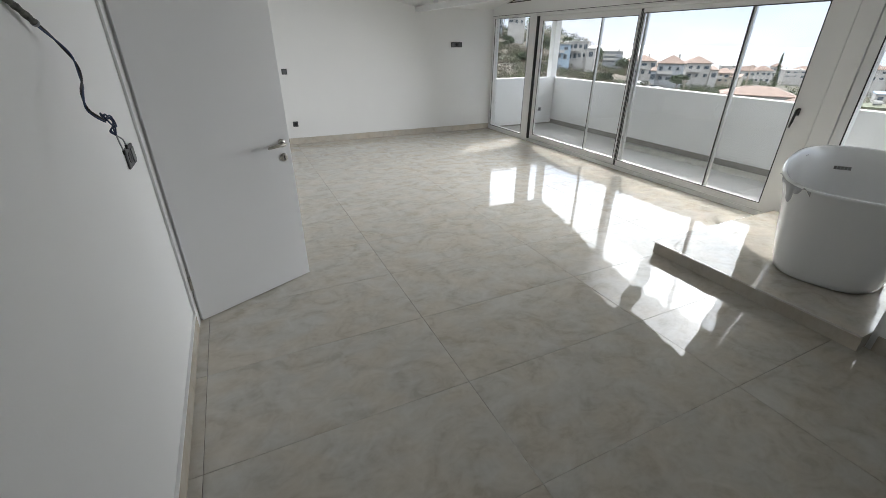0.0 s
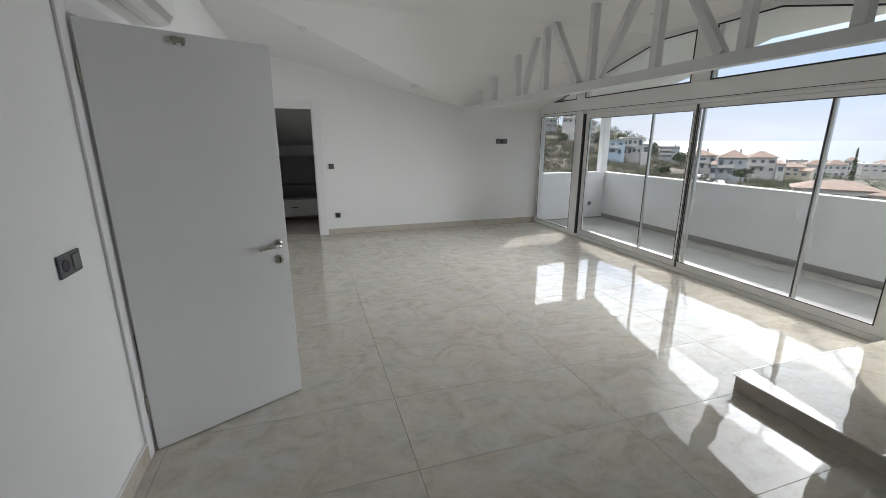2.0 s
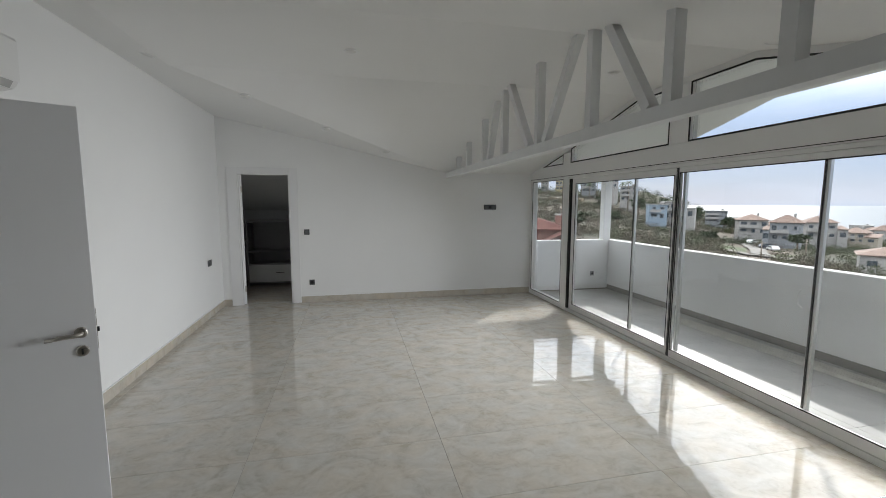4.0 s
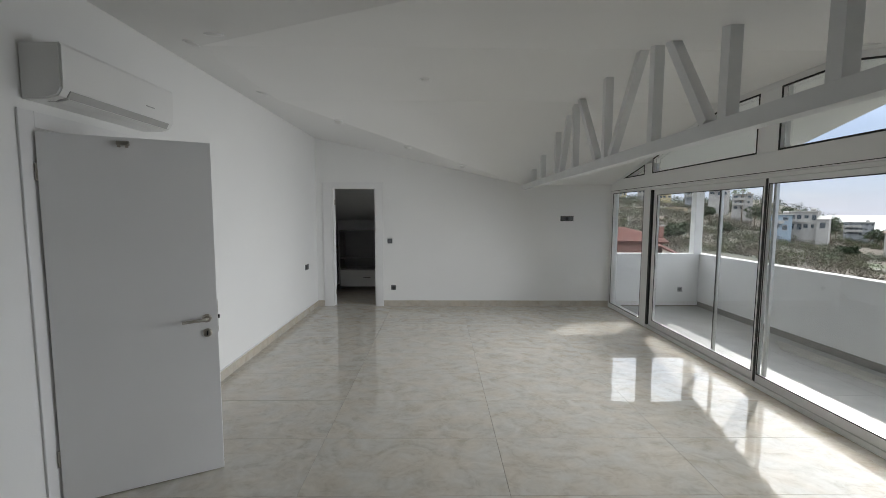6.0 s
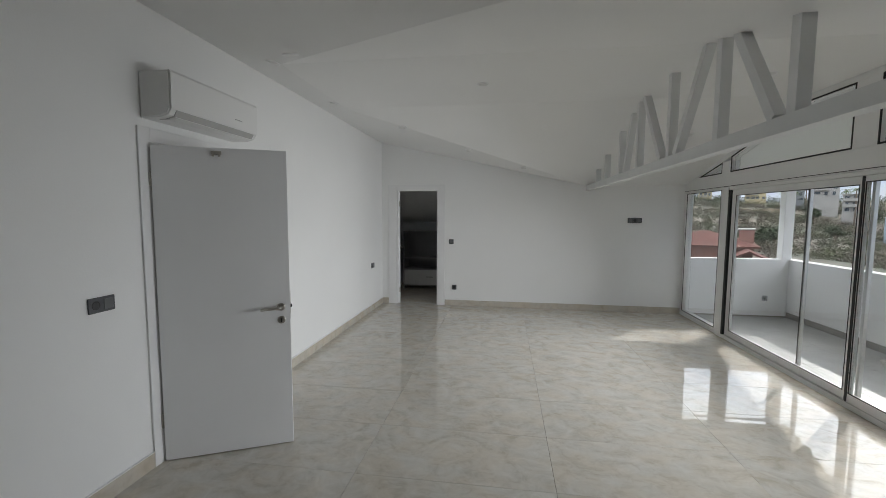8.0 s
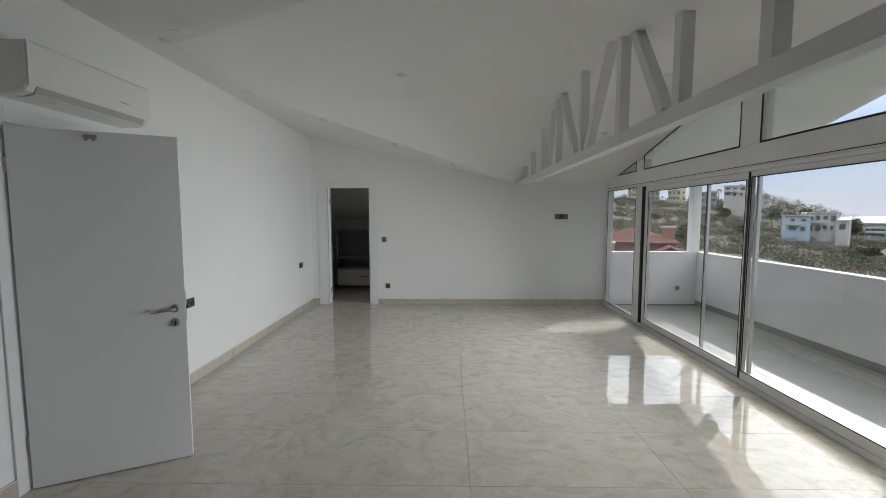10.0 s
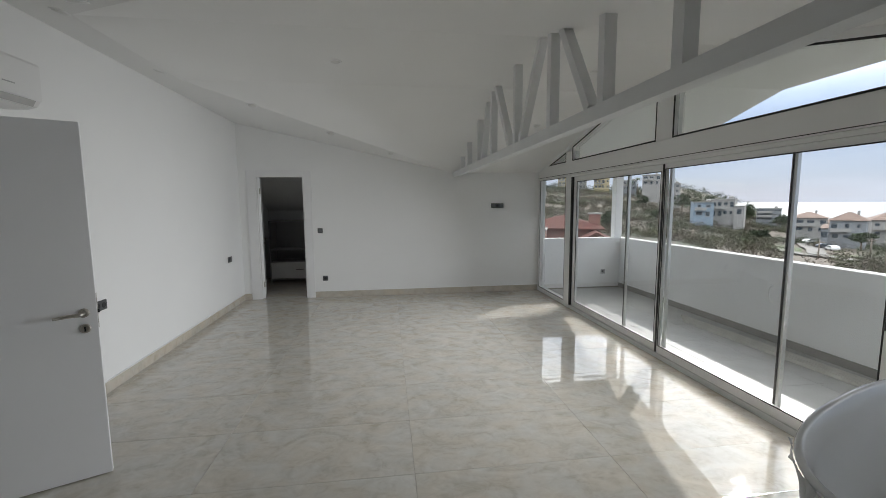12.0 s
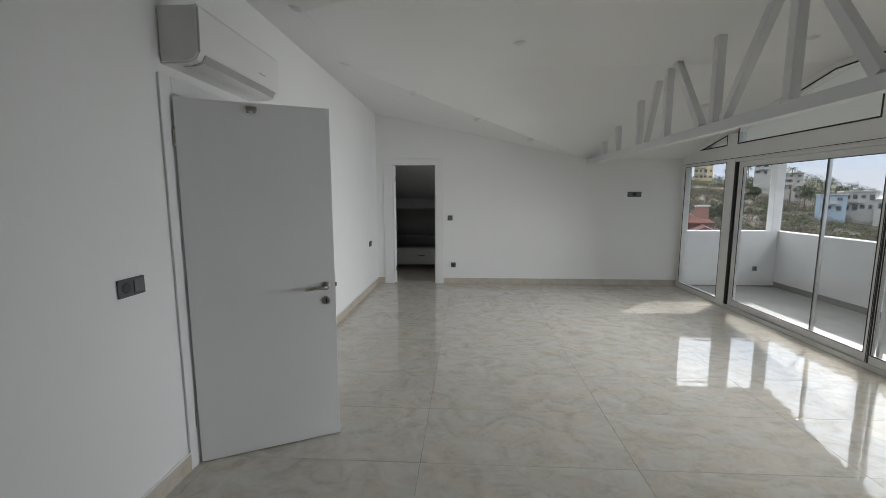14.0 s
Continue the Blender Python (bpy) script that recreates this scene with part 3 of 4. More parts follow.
door = thing("door_1", "white interior door leaf standing open", "door", (XW + 0.022, DY0 - 0.010, 0.008), 26.2, kind="structure")
f = box(bmesh.new(), 0.0, 0.785, -0.02, 0.02, 0.0, 2.03, 0.0025)
part("leaf", f, DOOR, door)
lever_set(door, 0.727, 0.975, -0.02)
lever_set(door, 0.727, 0.975, 0.02)
f = box(bmesh.new(), 0.785, 0.787, -0.010, 0.010, 0.88, 1.08)
part("lock_plate", f, NICKEL, door, "steel lock plate on the edge")
f = box(bmesh.new(), 0.786, 0.796, -0.006, 0.006, 0.965, 0.988, 0.002)
part("latch_bolt", f, BLACK, door)
f = box(bmesh.new(), 0.335, 0.395, -0.036, -0.0205, 1.985, 2.008, 0.003)
box(f, 0.34, 0.355, -0.040, -0.030, 1.972, 1.99, 0.002)
box(f, 0.375, 0.39, -0.040, -0.030, 1.972, 1.99, 0.002)
part("bracket", f, NICKEL, door, "small metal closer bracket")
for z in (0.22, 1.78):
    f = tube(bmesh.new(), [(-0.006, -0.012, z), (-0.006, -0.012, z + 0.09)], 0.008)
    part("hinge", f, NICKEL, door, "steel hinge knuckle")

b = bmesh.new()
for y0, y1, z0, z1 in ((DY0 - 0.09, DY0 - 0.005, 0, 2.145), (DY1 + 0.005, DY1 + 0.09, 0, 2.145), (DY0 - 0.005, DY1 + 0.005, 2.06, 2.145)):
    box(b, XW + 0.0005, XW + 0.014, y0, y1, z0, z1, 0.003)
for y0, y1, z0, z1 in ((DY0 + 0.001, DY0 + 0.02, 0, 2.049), (DY1 - 0.02, DY1 - 0.001, 0, 2.049), (DY0 + 0.02, DY1 - 0.02, 2.03, 2.049)):
    box(b, XW - 0.14, XW + 0.004, y0 - 0.012 if y0 < DY0 + 0.1 and y1 < DY0 + 0.1 else y0, y1, z0, z1)
solid("door_frame_west", b, TRIM, "white lacquered door casing", "door frame", "structure")

b = bmesh.new()
for x0, x1, z0, z1 in ((CX0 - 0.148, CX0 - 0.004, 0, 2.14), (CX1 + 0.004, CX1 + 0.128, 0, 2.14), (CX0 - 0.004, CX1 + 0.004, 2.045, 2.14)):
    box(b, x0, x1, YN - 0.014, YN - 0.0005, z0, z1, 0.003)
for x0, x1, z0, z1 in ((CX0 - 0.003, CX0 + 0.016, 0, 2.045), (CX1 - 0.016, CX1 + 0.003, 0, 2.045), (CX0 + 0.016, CX1 - 0.016, 2.03, 2.045)):
    box(b, x0, x1, YN - 0.004, YN + 0.146, z0, z1)
solid("door_frame_north", b, TRIM, "white lacquered door casing", "door frame", "structure")

door2 = thing("door_2", "white interior door opened back into the dressing room", "door", (CX0 + 0.040, YN + 0.012, 0.008), 104, kind="structure")
f = box(bmesh.new(), 0.0, 0.70, -0.02, 0.02, 0.0, 2.02, 0.0025)
part("leaf", f, DOOR, door2)
lever_set(door2, 0.64, 0.97, -0.02)
for z in (0.2, 1.75):
    f = box(bmesh.new(), -0.012, 0.0, -0.022, -0.004, z, z + 0.09, 0.002)
    part("hinge", f, NICKEL, door2, "steel hinge")

# dressing room behind the north wall, and the space behind the west doorway
b = box(bmesh.new(), -0.5, -0.35, YN + 0.151, 10.6, 0, 2.6)
box(b, 1.7, 1.85, YN + 0.151, 10.6, 0, 2.6)
box(b, -0.35, 1.7, 10.45, 10.6, 0, 2.6)
solid("wall_dressing", b, WALL, "white walls of the dressing room", "wall", "structure")
b = bmesh.new()
prism(b, [(YN + 0.151, 2.45), (10.45, 1.45), (10.45, 1.6), (YN + 0.151, 2.6)], "x", -0.35, 1.7)
solid("ceiling_dressing", b, CEIL, "low sloping white ceiling of the dressing room", "ceiling", "structure")
b = box(bmesh.new(), -0.35, 1.7, YN + 0.151, 10.45, -0.2, 0.0)
solid("floor_dressing", b, SKIRT, "beige tiled dressing room floor", "floor", "structure")
b = box(bmesh.new(), XW - 1.7, XW - 1.55, 2.6, 4.8, 0, 2.5)
box(b, XW - 1.55, XW - 0.151, 2.45, 2.6, 0, 2.5)
box(b, XW - 1.55, XW - 0.151, 4.8, 4.95, 0, 2.5)
solid("wall_lobby", b, WALL, "white walls behind the doorway", "wall", "structure")
b = box(bmesh.new(), XW - 1.7, XW - 0.151, 2.45, 4.95, 2.5, 2.6)
solid("ceiling_lobby", b, CEIL, "plain white ceiling", "ceiling", "structure")
b = box(bmesh.new(), XW - 1.55, XW - 0.151, 2.6, 4.8, -0.2, 0.0)
solid("floor_lobby", b, SKIRT, "beige tiled floor", "floor", "structure")

ward = thing("wardrobe_unit", "low grey wardrobe shelving with one white drawer", "wardrobe", (0.42, 9.95, 0.0))
f = bmesh.new()
for x0, x1 in ((-0.58, -0.56), (0.56, 0.58)):
    box(f, x0, x1, -0.25, 0.25, 0.0, 1.25, 0.001)
box(f, -0.56, 0.56, -0.25, 0.25, 0.06, 0.08)
box(f, -0.56, 0.56, 0.235, 0.25, 0.08, 1.25)
part("carcass", f, WARD, ward)
for z in (0.42, 0.66, 1.23):
    part("shelf", box(bmesh.new(), -0.558, 0.558, -0.248, 0.234, z, z + 0.02, 0.001), WARD, ward)
dr = part("drawer_front", box(bmesh.new(), -0.555, 0.555, -0.268, -0.2485, 0.09, 0.415, 0.002), WARDW, ward, "white drawer front")
part("pull", tube(bmesh.new(), [(-0.07, -0.269, 0.27), (-0.07, -0.29, 0.27), (0.07, -0.29, 0.27), (0.07, -0.269, 0.27)], 0.006), BLACK, dr, "black bar pull")

# ---- air conditioner ----
ac = thing("air_conditioner", "white wall-mounted split air conditioner above the door", "air conditioner", (XW + 0.001, 3.61, 2.195))
b = bmesh.new()
prism(b, [(0, 0.0), (0.13, 0.0), (0.185, 0.016), (0.207, 0.05), (0.211, 0.262), (0.203, 0.275), (0, 0.275)], "y", -0.44, 0.44)
bmesh.ops.bevel(b, geom=[e for e in b.edges if abs(e.verts[0].co.y - e.verts[1].co.y) < 1e-4], offset=0.008, segments=3, affect="EDGES")
part("body", b, ACP, ac)
f = prism(bmesh.new(), [(0.2075, 0.052), (0.2125, 0.050), (0.2165, 0.262), (0.206, 0.2785), (0.203, 0.2755), (0.2115, 0.262)], "y", -0.436, 0.436)
part("front_panel", f, ACP, ac)
# solid strip on the body, its grey painting the shade inside the outlet
f = prism(bmesh.new(), [(0.085, -0.002), (0.135, -0.003), (0.191, 0.011), (0.2112, 0.047), (0.205, 0.049), (0.182, 0.02), (0.13, 0.004)], "y", -0.39, 0.39)
part("outlet_shade", f, ACDARK, ac, "grey strip for the shade in the air outlet")
f = prism(bmesh.new(), [(0.095, -0.006), (0.14, -0.007), (0.194, 0.006), (0.192, 0.010), (0.137, -0.003), (0.095, -0.0025)], "y", -0.385, 0.385)
part("air_flap", f, ACP, ac)
f = box(bmesh.new(), 0.2135, 0.2175, 0.16, 0.24, 0.112, 0.118)
part("badge", f, ACDARK, ac, "small pale grey maker badge")


# ---- sockets and switches ----
def plate(name, label, n, at, rz, mats, kinds):
    """A square wall plate of n gangs; it faces its own -y."""
    t = thing(name, label, "socket" if "socket" in name else "switch", at, rz, group="wall plates")
    w = 0.083 + 0.071 * (n - 1)
    part("plate", box(bmesh.new(), -w / 2, w / 2, -0.010, -0.0005, -0.0425, 0.0425, 0.004), mats[0], t)
    for i, k in enumerate(kinds):
        x = 0.071 * (i - (n - 1) / 2)
        if k == "s":
            f = lathe(bmesh.new(), [(0.024, 0.0), (0.024, 0.0015), (0.021, 0.002), (0.019, 0.0005)], pose(x, -0.0102, 0, 90, 0, 0))
            part("socket_insert", f, BLACK, t, "round socket insert")
        else:
            f = box(bmesh.new(), x - 0.027, x + 0.027, -0.0145, -0.0102, -0.029, 0.029, 0.002)
            part("rocker", f, mats[1], t, "rocker switch")
    return t


plate("socket_and_switch", "anthracite double plate with a socket and a rocker switch", 2, (XW, 2.852, 1.118), 90, (ANTHRA, ANTHRA2), "sr")
plate("wall_socket", "anthracite double socket low on the wall", 2, (XW, 4.72, 0.755), 90, (ANTHRA, ANTHRA2), "ss")
plate("wall_socket", "anthracite double socket low on the wall", 2, (XW, 7.615, 0.757), 90, (ANTHRA, ANTHRA2), "sr")
plate("light_switch", "anthracite light switch beside the dressing room doorway", 1, (1.082, YN, 1.14), 0, (ANTHRA, ANTHRA2), "r")
plate("wall_socket", "anthracite single socket above the skirting", 1, (1.140, YN, 0.327), 0, (ANTHRA, ANTHRA2), "s")
plate("television_socket", "anthracite triple plate high on the wall", 3, (4.14, YN, 1.536), 0, (ANTHRA, ANTHRA2), "rsr")
plate("balcony_socket", "grey single socket on the balcony end wall", 1, (6.17, YN, 0.303), 0, (GREYP, GREYP), "s")


# ---- recessed downlights ----
def downlight(x, y, z, tilt=(0, 0)):
    t = thing("downlight", "flush round white recessed downlight, switched off", "downlight", (x, y, z), group="ceiling downlights")
    t.rotation_euler = (tilt[0], tilt[1], 0)
    part("ring", lathe(bmesh.new(), [(0.055, 0.001), (0.055, -0.004), (0.048, -0.007), (0.042, -0.0045)]), TRIM, t)
    part("lens", lathe(bmesh.new(), [(0.041, -0.001), (0.041, -0.005), (0.01, -0.0052)]), LAMP, t, "frosted lens")


slope = math.atan(0.25)
for x, y in ((1.80, 4.76), (4.15, 4.78), (0.6, 3.55), (4.66, 3.72)):
    downlight(x, y, roof_z(y), (slope if y < Y1 else 0, 0))
for x, y in ((0.19, 4.04), (0.16, 5.28)):
    downlight(x, y, ZR + 0.22 * (XV - x), (0, math.atan(0.22)))
for x, y in ((0.76, 5.93), (1.51, 6.64), (2.28, 7.32), (4.16, 6.31)):
    downlight(x, y, roof_z(y), (-slope, 0))

# ---- loose cable ----
CB = Vector((XW, 2.05, 1.70))
cable = thing("hanging_cable", "loose dark twin wire with taped sleeve and blue tangled end", "cable", CB)


def smooth_run(points, n=7):
    cv = [Vector(p) - CB for p in points]
    out = []
    for i in range(len(cv) - 1):
        p0, p1, p2, p3 = cv[max(i - 1, 0)], cv[i], cv[i + 1], cv[min(i + 2, len(cv) - 1)]
        for k in range(n):
            t = k / n
            out.append(0.5 * (2 * p1 + (p2 - p0) * t + (2 * p0 - 5 * p1 + 4 * p2 - p3) * t * t + (3 * p1 - p0 - 3 * p2 + p3) * t ** 3))
    return out + [cv[-1]]


sleeve = smooth_run([(XW, 2.0, 1.695), (-0.168, 2.08, 1.668), (-0.163, 2.15, 1.642), (-0.155, 2.22, 1.607)])
part("tape_wrap", tube(bmesh.new(), sleeve, [0.0085 + 0.0012 * math.sin(1.9 * k) for k in range(len(sleeve))], 10), TAPE, cable, "worn taped sleeve")
part("sleeve_end", tube(bmesh.new(), [sleeve[-2], sleeve[-1], sleeve[-1] + (sleeve[-1] - sleeve[-2]) * 0.5], [0.0098, 0.0102, 0.0085], 10), GREYP, cable, "grey tape end")
lead = smooth_run([(-0.155, 2.22, 1.607), (-0.14, 2.28, 1.565), (-0.12, 2.296, 1.517), (-0.10, 2.22, 1.468), (-0.09, 2.14, 1.438), (-0.08, 2.10, 1.40), (-0.06, 2.134, 1.365)])
for q, m in ((1, CABLE), (-1, CABLEBLUE)):
    twist = [p + q * 0.0024 * Vector((math.cos(0.35 * k), 0.3 * math.sin(0.35 * k), math.sin(0.35 * k))) for k, p in enumerate(lead)]
    part("lead", tube(bmesh.new(), twist, 0.0026, 8), m, cable)
for q in range(4):
    a = 0.9 * q
    loop = smooth_run([(-0.06, 2.134, 1.365), (-0.058 + 0.012 * math.cos(a), 2.15 + 0.012 * math.sin(a), 1.372 + 0.004 * q), (-0.046 + 0.010 * math.sin(a), 2.145 - 0.008 * q, 1.352), (-0.045 - 0.008 * math.cos(a), 2.122, 1.338 + 0.005 * q), (-0.040, 2.112, 1.328)])
    part("tangle", tube(bmesh.new(), loop, 0.0022, 6), CABLEBLUE, cable, "tangled blue wire")
for d, low in (((0.004, 0.012), 1.300), ((-0.002, -0.006), 1.288)):
    tail = smooth_run([(-0.040, 2.112, 1.328), (-0.034 + d[0], 2.106 + d[1], 1.315), (-0.030 + d[0], 2.102 + d[1], low)])
    part("tail", tube(bmesh.new(), tail, 0.002, 6), GREYP, cable, "stripped pale wire end")
    part("crimp", tube(bmesh.new(), [tail[-1], tail[-1] + Vector((0.001, -0.002, -0.012))], 0.0034, 8), CABLE, cable)

# ---- profiles lying on the balcony ----
for x, y0, y1 in ((6.385, 2.2, 6.1), (6.325, 2.15, 6.0), (6.265, 2.1, 5.9)):
    t = thing("metal_profile", "loose pale metal profile lying on the balcony tiles", "metal profile", (x, y0, 0.0), 2.6, group="loose profiles")
    f = bmesh.new()
    box(f, -0.019, 0.019, 0, y1 - y0, 0.0, 0.004)
    box(f, -0.019, -0.015, 0, y1 - y0, 0.004, 0.036)
    box(f, 0.015, 0.019, 0, y1 - y0, 0.004, 0.036)
    box(f, -0.015, -0.006, 0, y1 - y0, 0.032, 0.036)
    part("channel", f, PROFILE, t)

# ---- outside: hillside, town and sea ----
EX, EY, EZ = 2.0, 1.0, 1.6


def spot(bearing, r, elev):
    """A place by compass bearing from north (the y axis), distance and height angle, seen from the middle of the room."""
    a = radians(bearing)
    return Vector((EX + r * math.sin(a), EY + r * math.cos(a), EZ + r * math.tan(radians(elev))))


RS = (0.0, 40.0, 70.0, 110.0, 160.0, 220.0, 300.0, 420.0, 700.0, 1000.0)
HILL = {15: (-4.5, -2.5, -0.8, 0.8, 2.2, 16, 0), 28: (-5, -3.2, -1.4, 0.2, 1.5, 12, -10), 38: (-6.0, -4.5, -3.0, -1.3, 0.9, 13, -15), 42: (-6.5, -5.2, -3.9, -2.4, -0.5, 3, -20), 45: (-7, -5.6, -4.4, -3.1, -2.2, -7, -25),
        50: (-7.5, -6.2, -4.9, -3.6, -3.3, -21, -36), 57: (-8, -6.9, -5.2, -3.9, -3.6, -23, -36), 70: (-8, -7.2, -6.2, -5.2, -4.4, -27, -36)}


def ground_z(x, y):
    r = math.hypot(x - EX, y - EY)
    b = math.degrees(math.atan2(x - EX, y - EY)) % 360
    b = min(max(b, 15), 70) if b < 200 else 15 + max(0.0, (b - 330) / 30 * 0)
    keys = sorted(HILL)
    for k0, k1 in zip(keys, keys[1:]):
        if k0 <= b <= k1:
            break
    u = (b - k0) / (k1 - k0)

    def col(k):
        e = HILL[k]
        return [-6.5, -7.0] + [EZ + RS[2 + i] * math.tan(radians(e[i])) for i in range(5)] + [e[5], e[6], -38]
    h0, h1 = col(k0), col(k1)
    h = [p + (q - p) * u for p, q in zip(h0, h1)]
    for i in range(len(RS) - 1):
        if RS[i] <= r <= RS[i + 1]:
            v = (r - RS[i]) / (RS[i + 1] - RS[i])
            base = h[i] + (h[i + 1] - h[i]) * v
            break
    else:
        base = h[-1]
    bump = noise.noise(Vector((x / 23, y / 23, 0.3))) * min(1.6, r / 60) + noise.noise(Vector((x / 7, y / 7, 4.3))) * min(0.5, r / 160)
    return base + (bump if 30 < r < 900 else 0)


def terrain_material():
    m = mat("dry_hillside_soil", (0.16, 0.125, 0.085), 0.95, var=0.35, scale=0.12, bump=0.4, bscale=1.5)
    n, l = m.node_tree.nodes, m.node_tree.links
    p = n["Principled BSDF"]
    geo = n.new("ShaderNodeNewGeometry")
    nz = n.new("ShaderNodeTexNoise")
    nz.inputs["Scale"].default_value, nz.inputs["Detail"].default_value = 0.045, 8.0
    rp = n.new("ShaderNodeValToRGB")
    e = rp.color_ramp.elements
    e[0].position, e[0].color = 0.38, (0.03, 0.04, 0.02, 1)
    e[1].position, e[1].color = 0.62, (0.13, 0.105, 0.08, 1)
    mid = e.new(0.5)
    mid.color = (0.065, 0.058, 0.04, 1)
    l.new(geo.outputs["Position"], nz.inputs["Vector"])
    l.new(nz.outputs["Fac"], rp.inputs["Fac"])
    l.new(rp.outputs["Color"], p.inputs["Base Color"])
    return m


SOIL = terrain_material()
GRASS = mat("green_grass", (0.07, 0.09, 0.038), 0.95, var=0.4, scale=0.8)
ASPH = mat("pale_asphalt", (0.20, 0.19, 0.175), 0.95, var=0.15, scale=0.6)
LEAF = {"olive": mat("olive_foliage", (0.070, 0.080, 0.042), 0.9, var=0.5, scale=0.35, spec=0.1), "dark": mat("dark_pine_foliage", (0.044, 0.060, 0.033), 0.9, var=0.4, scale=0.4, spec=0.1),
        "brown": mat("dry_brush", (0.105, 0.09, 0.072), 0.95, var=0.45, scale=0.3, spec=0.1), "palm": mat("palm_fronds", (0.10, 0.135, 0.065), 0.7, var=0.35, scale=0.6)}
BARK = mat("grey_brown_bark", (0.15, 0.115, 0.085), 0.9, var=0.3, scale=3)
PLASTER = {"white": mat("white_house_render", (0.34, 0.33, 0.315), 0.85, var=0.12, scale=0.4), "blue": mat("pale_blue_house_render", (0.25, 0.32, 0.39), 0.85, var=0.06, scale=0.4),
           "yellow": mat("yellow_house_render", (0.50, 0.42, 0.25), 0.8, var=0.08, scale=0.4), "pink": mat("salmon_house_render", (0.23, 0.115, 0.095), 0.9, var=0.1, scale=0.4),
           "cream": mat("cream_house_render", (0.35, 0.315, 0.26), 0.85, var=0.1, scale=0.4), "grey": mat("grey_house_render", (0.25, 0.265, 0.28), 0.85, var=0.08, scale=0.4)}
ROOF = mat("red_clay_roof_tile", (0.115, 0.05, 0.042), 0.95, var=0.3, scale=1.6, bump=0.5, bscale=6, spec=0.1)
ROOF2 = mat("faded_terracotta_roof", (0.225, 0.16, 0.13), 0.9, var=0.3, scale=1.2, bump=0.4, bscale=6)
BLUEROOF = mat("pale_blue_sheet_roof", (0.30, 0.37, 0.47), 0.6, var=0.08, scale=0.5)
MOSSROOF = mat("moss_green_flat_roof", (0.11, 0.12, 0.075), 0.9, var=0.2, scale=0.6)
CONC = mat("pale_concrete", (0.40, 0.39, 0.37), 0.85, var=0.15, scale=0.7)
DARKGLASS = mat("dark_house_window", (0.05, 0.065, 0.08), 0.15, var=0.2)
STONE = mat("stone_terrace_wall", (0.33, 0.27, 0.20), 0.95, var=0.45, scale=1.6, bump=0.6, bscale=3)
WOODP = mat("weathered_pole_wood", (0.22, 0.18, 0.14), 0.9, var=0.2, scale=4)
CARW = mat("white_car_paint", (0.75, 0.75, 0.75), 0.2, var=0.01)
CARD = mat("dark_car_paint", (0.06, 0.07, 0.09), 0.2, var=0.02)
TYRE = mat("black_tyre", (0.02, 0.02, 0.02), 0.8)

# one sheet of ground
bearings = sorted(set([float(i) for i in range(8, 90)] + [float(i) for i in range(90, 368, 6)]))
bearings = [q for q in bearings if q < 360 + 8]
radii = [0.0] + [6 + 2.2 * i for i in range(8)] + [24 * 1.075 ** i for i in range(1, 53)]
radii = [r for r in radii if r < 999] + [1000.0]
vs, fs = [], []
for q in bearings:
    for r in radii:
        x, y = EX + r * math.sin(radians(q)), EY + r * math.cos(radians(q))
        vs.append((x, y, ground_z(x, y) - (0.6 if r < 12 else 0)))
k = len(radii)
for i in range(len(bearings)):
    j = (i + 1) % len(bearings)
    for a in range(k - 1):
        fs.append((i * k + a, i * k + a + 1, j * k + a + 1, j * k + a))
me = bpy.data.meshes.new("ground")
me.from_pydata(vs, [], fs)
me.materials.append(SOIL)
me.shade_smooth()
tagged(new("ground", me), "dry scrubby hillside falling to the coast", "ground", "", "structure")

SEA = mat("sea_water", (0.10, 0.115, 0.125), 0.36, var=0.05, scale=0.002, bump=0.25, bscale=0.15, spec=0.2)
b = bmesh.new()
inner = [b.verts.new((EX + 1500 * math.sin(2 * math.pi * i / 96), EY + 1500 * math.cos(2 * math.pi * i / 96), -33)) for i in range(96)]
outer = [b.verts.new((EX + 4800 * math.sin(2 * math.pi * i / 96), EY + 4800 * math.cos(2 * math.pi * i / 96), -10)) for i in range(96)]
b.faces.new(inner[::-1])
for i in range(96):
    b.faces.new([inner[i], inner[(i + 1) % 96], outer[(i + 1) % 96], outer[i]])
solid("water", b, SEA, "calm hazy sea glittering under the sun", "sea", "structure")

# support under the room, so that the house stands on the hillside
b = box(bmesh.new(), XW - 0.15, XE + 0.05, YB - 0.15, YN + 0.15, -8.5, -0.252)
box(b, XE + 0.055, 6.64, 1.02, YN + 0.14, -8.5, -0.252)
solid("storeys_below", b, RENDER, "white rendered storeys under the room", "house wall", "structure")


def ribbon(name, pts, w, material, label, category, lift=0.12):
    """A strip on the ground along (bearing, distance) pairs."""
    run = []
    for (b0, r0), (b1, r1) in zip(pts, pts[1:]):
        for i in range(8):
            run.append(spot(b0 + (b1 - b0) * i / 8, r0 + (r1 - r0) * i / 8, 0))
    run.append(spot(*pts[-1], 0))
    bm = bmesh.new()
    last = None
    for i, p in enumerate(run):
        d = (run[min(i + 1, len(run) - 1)] - run[max(i - 1, 0)]).normalized()
        s = Vector((d.y, -d.x, 0)) * w / 2
        row = []
        for f in (-1.0, -0.5, 0.0, 0.5, 1.0):
            q = p + s * f
            row.append(bm.verts.new((q.x, q.y, ground_z(q.x, q.y) + lift)))
        if last:
            for c in range(4):
                bm.faces.new([last[c], last[c + 1], row[c + 1], row[c]])
        last = row
    return solid(name, bm, material, label, category, "structure")


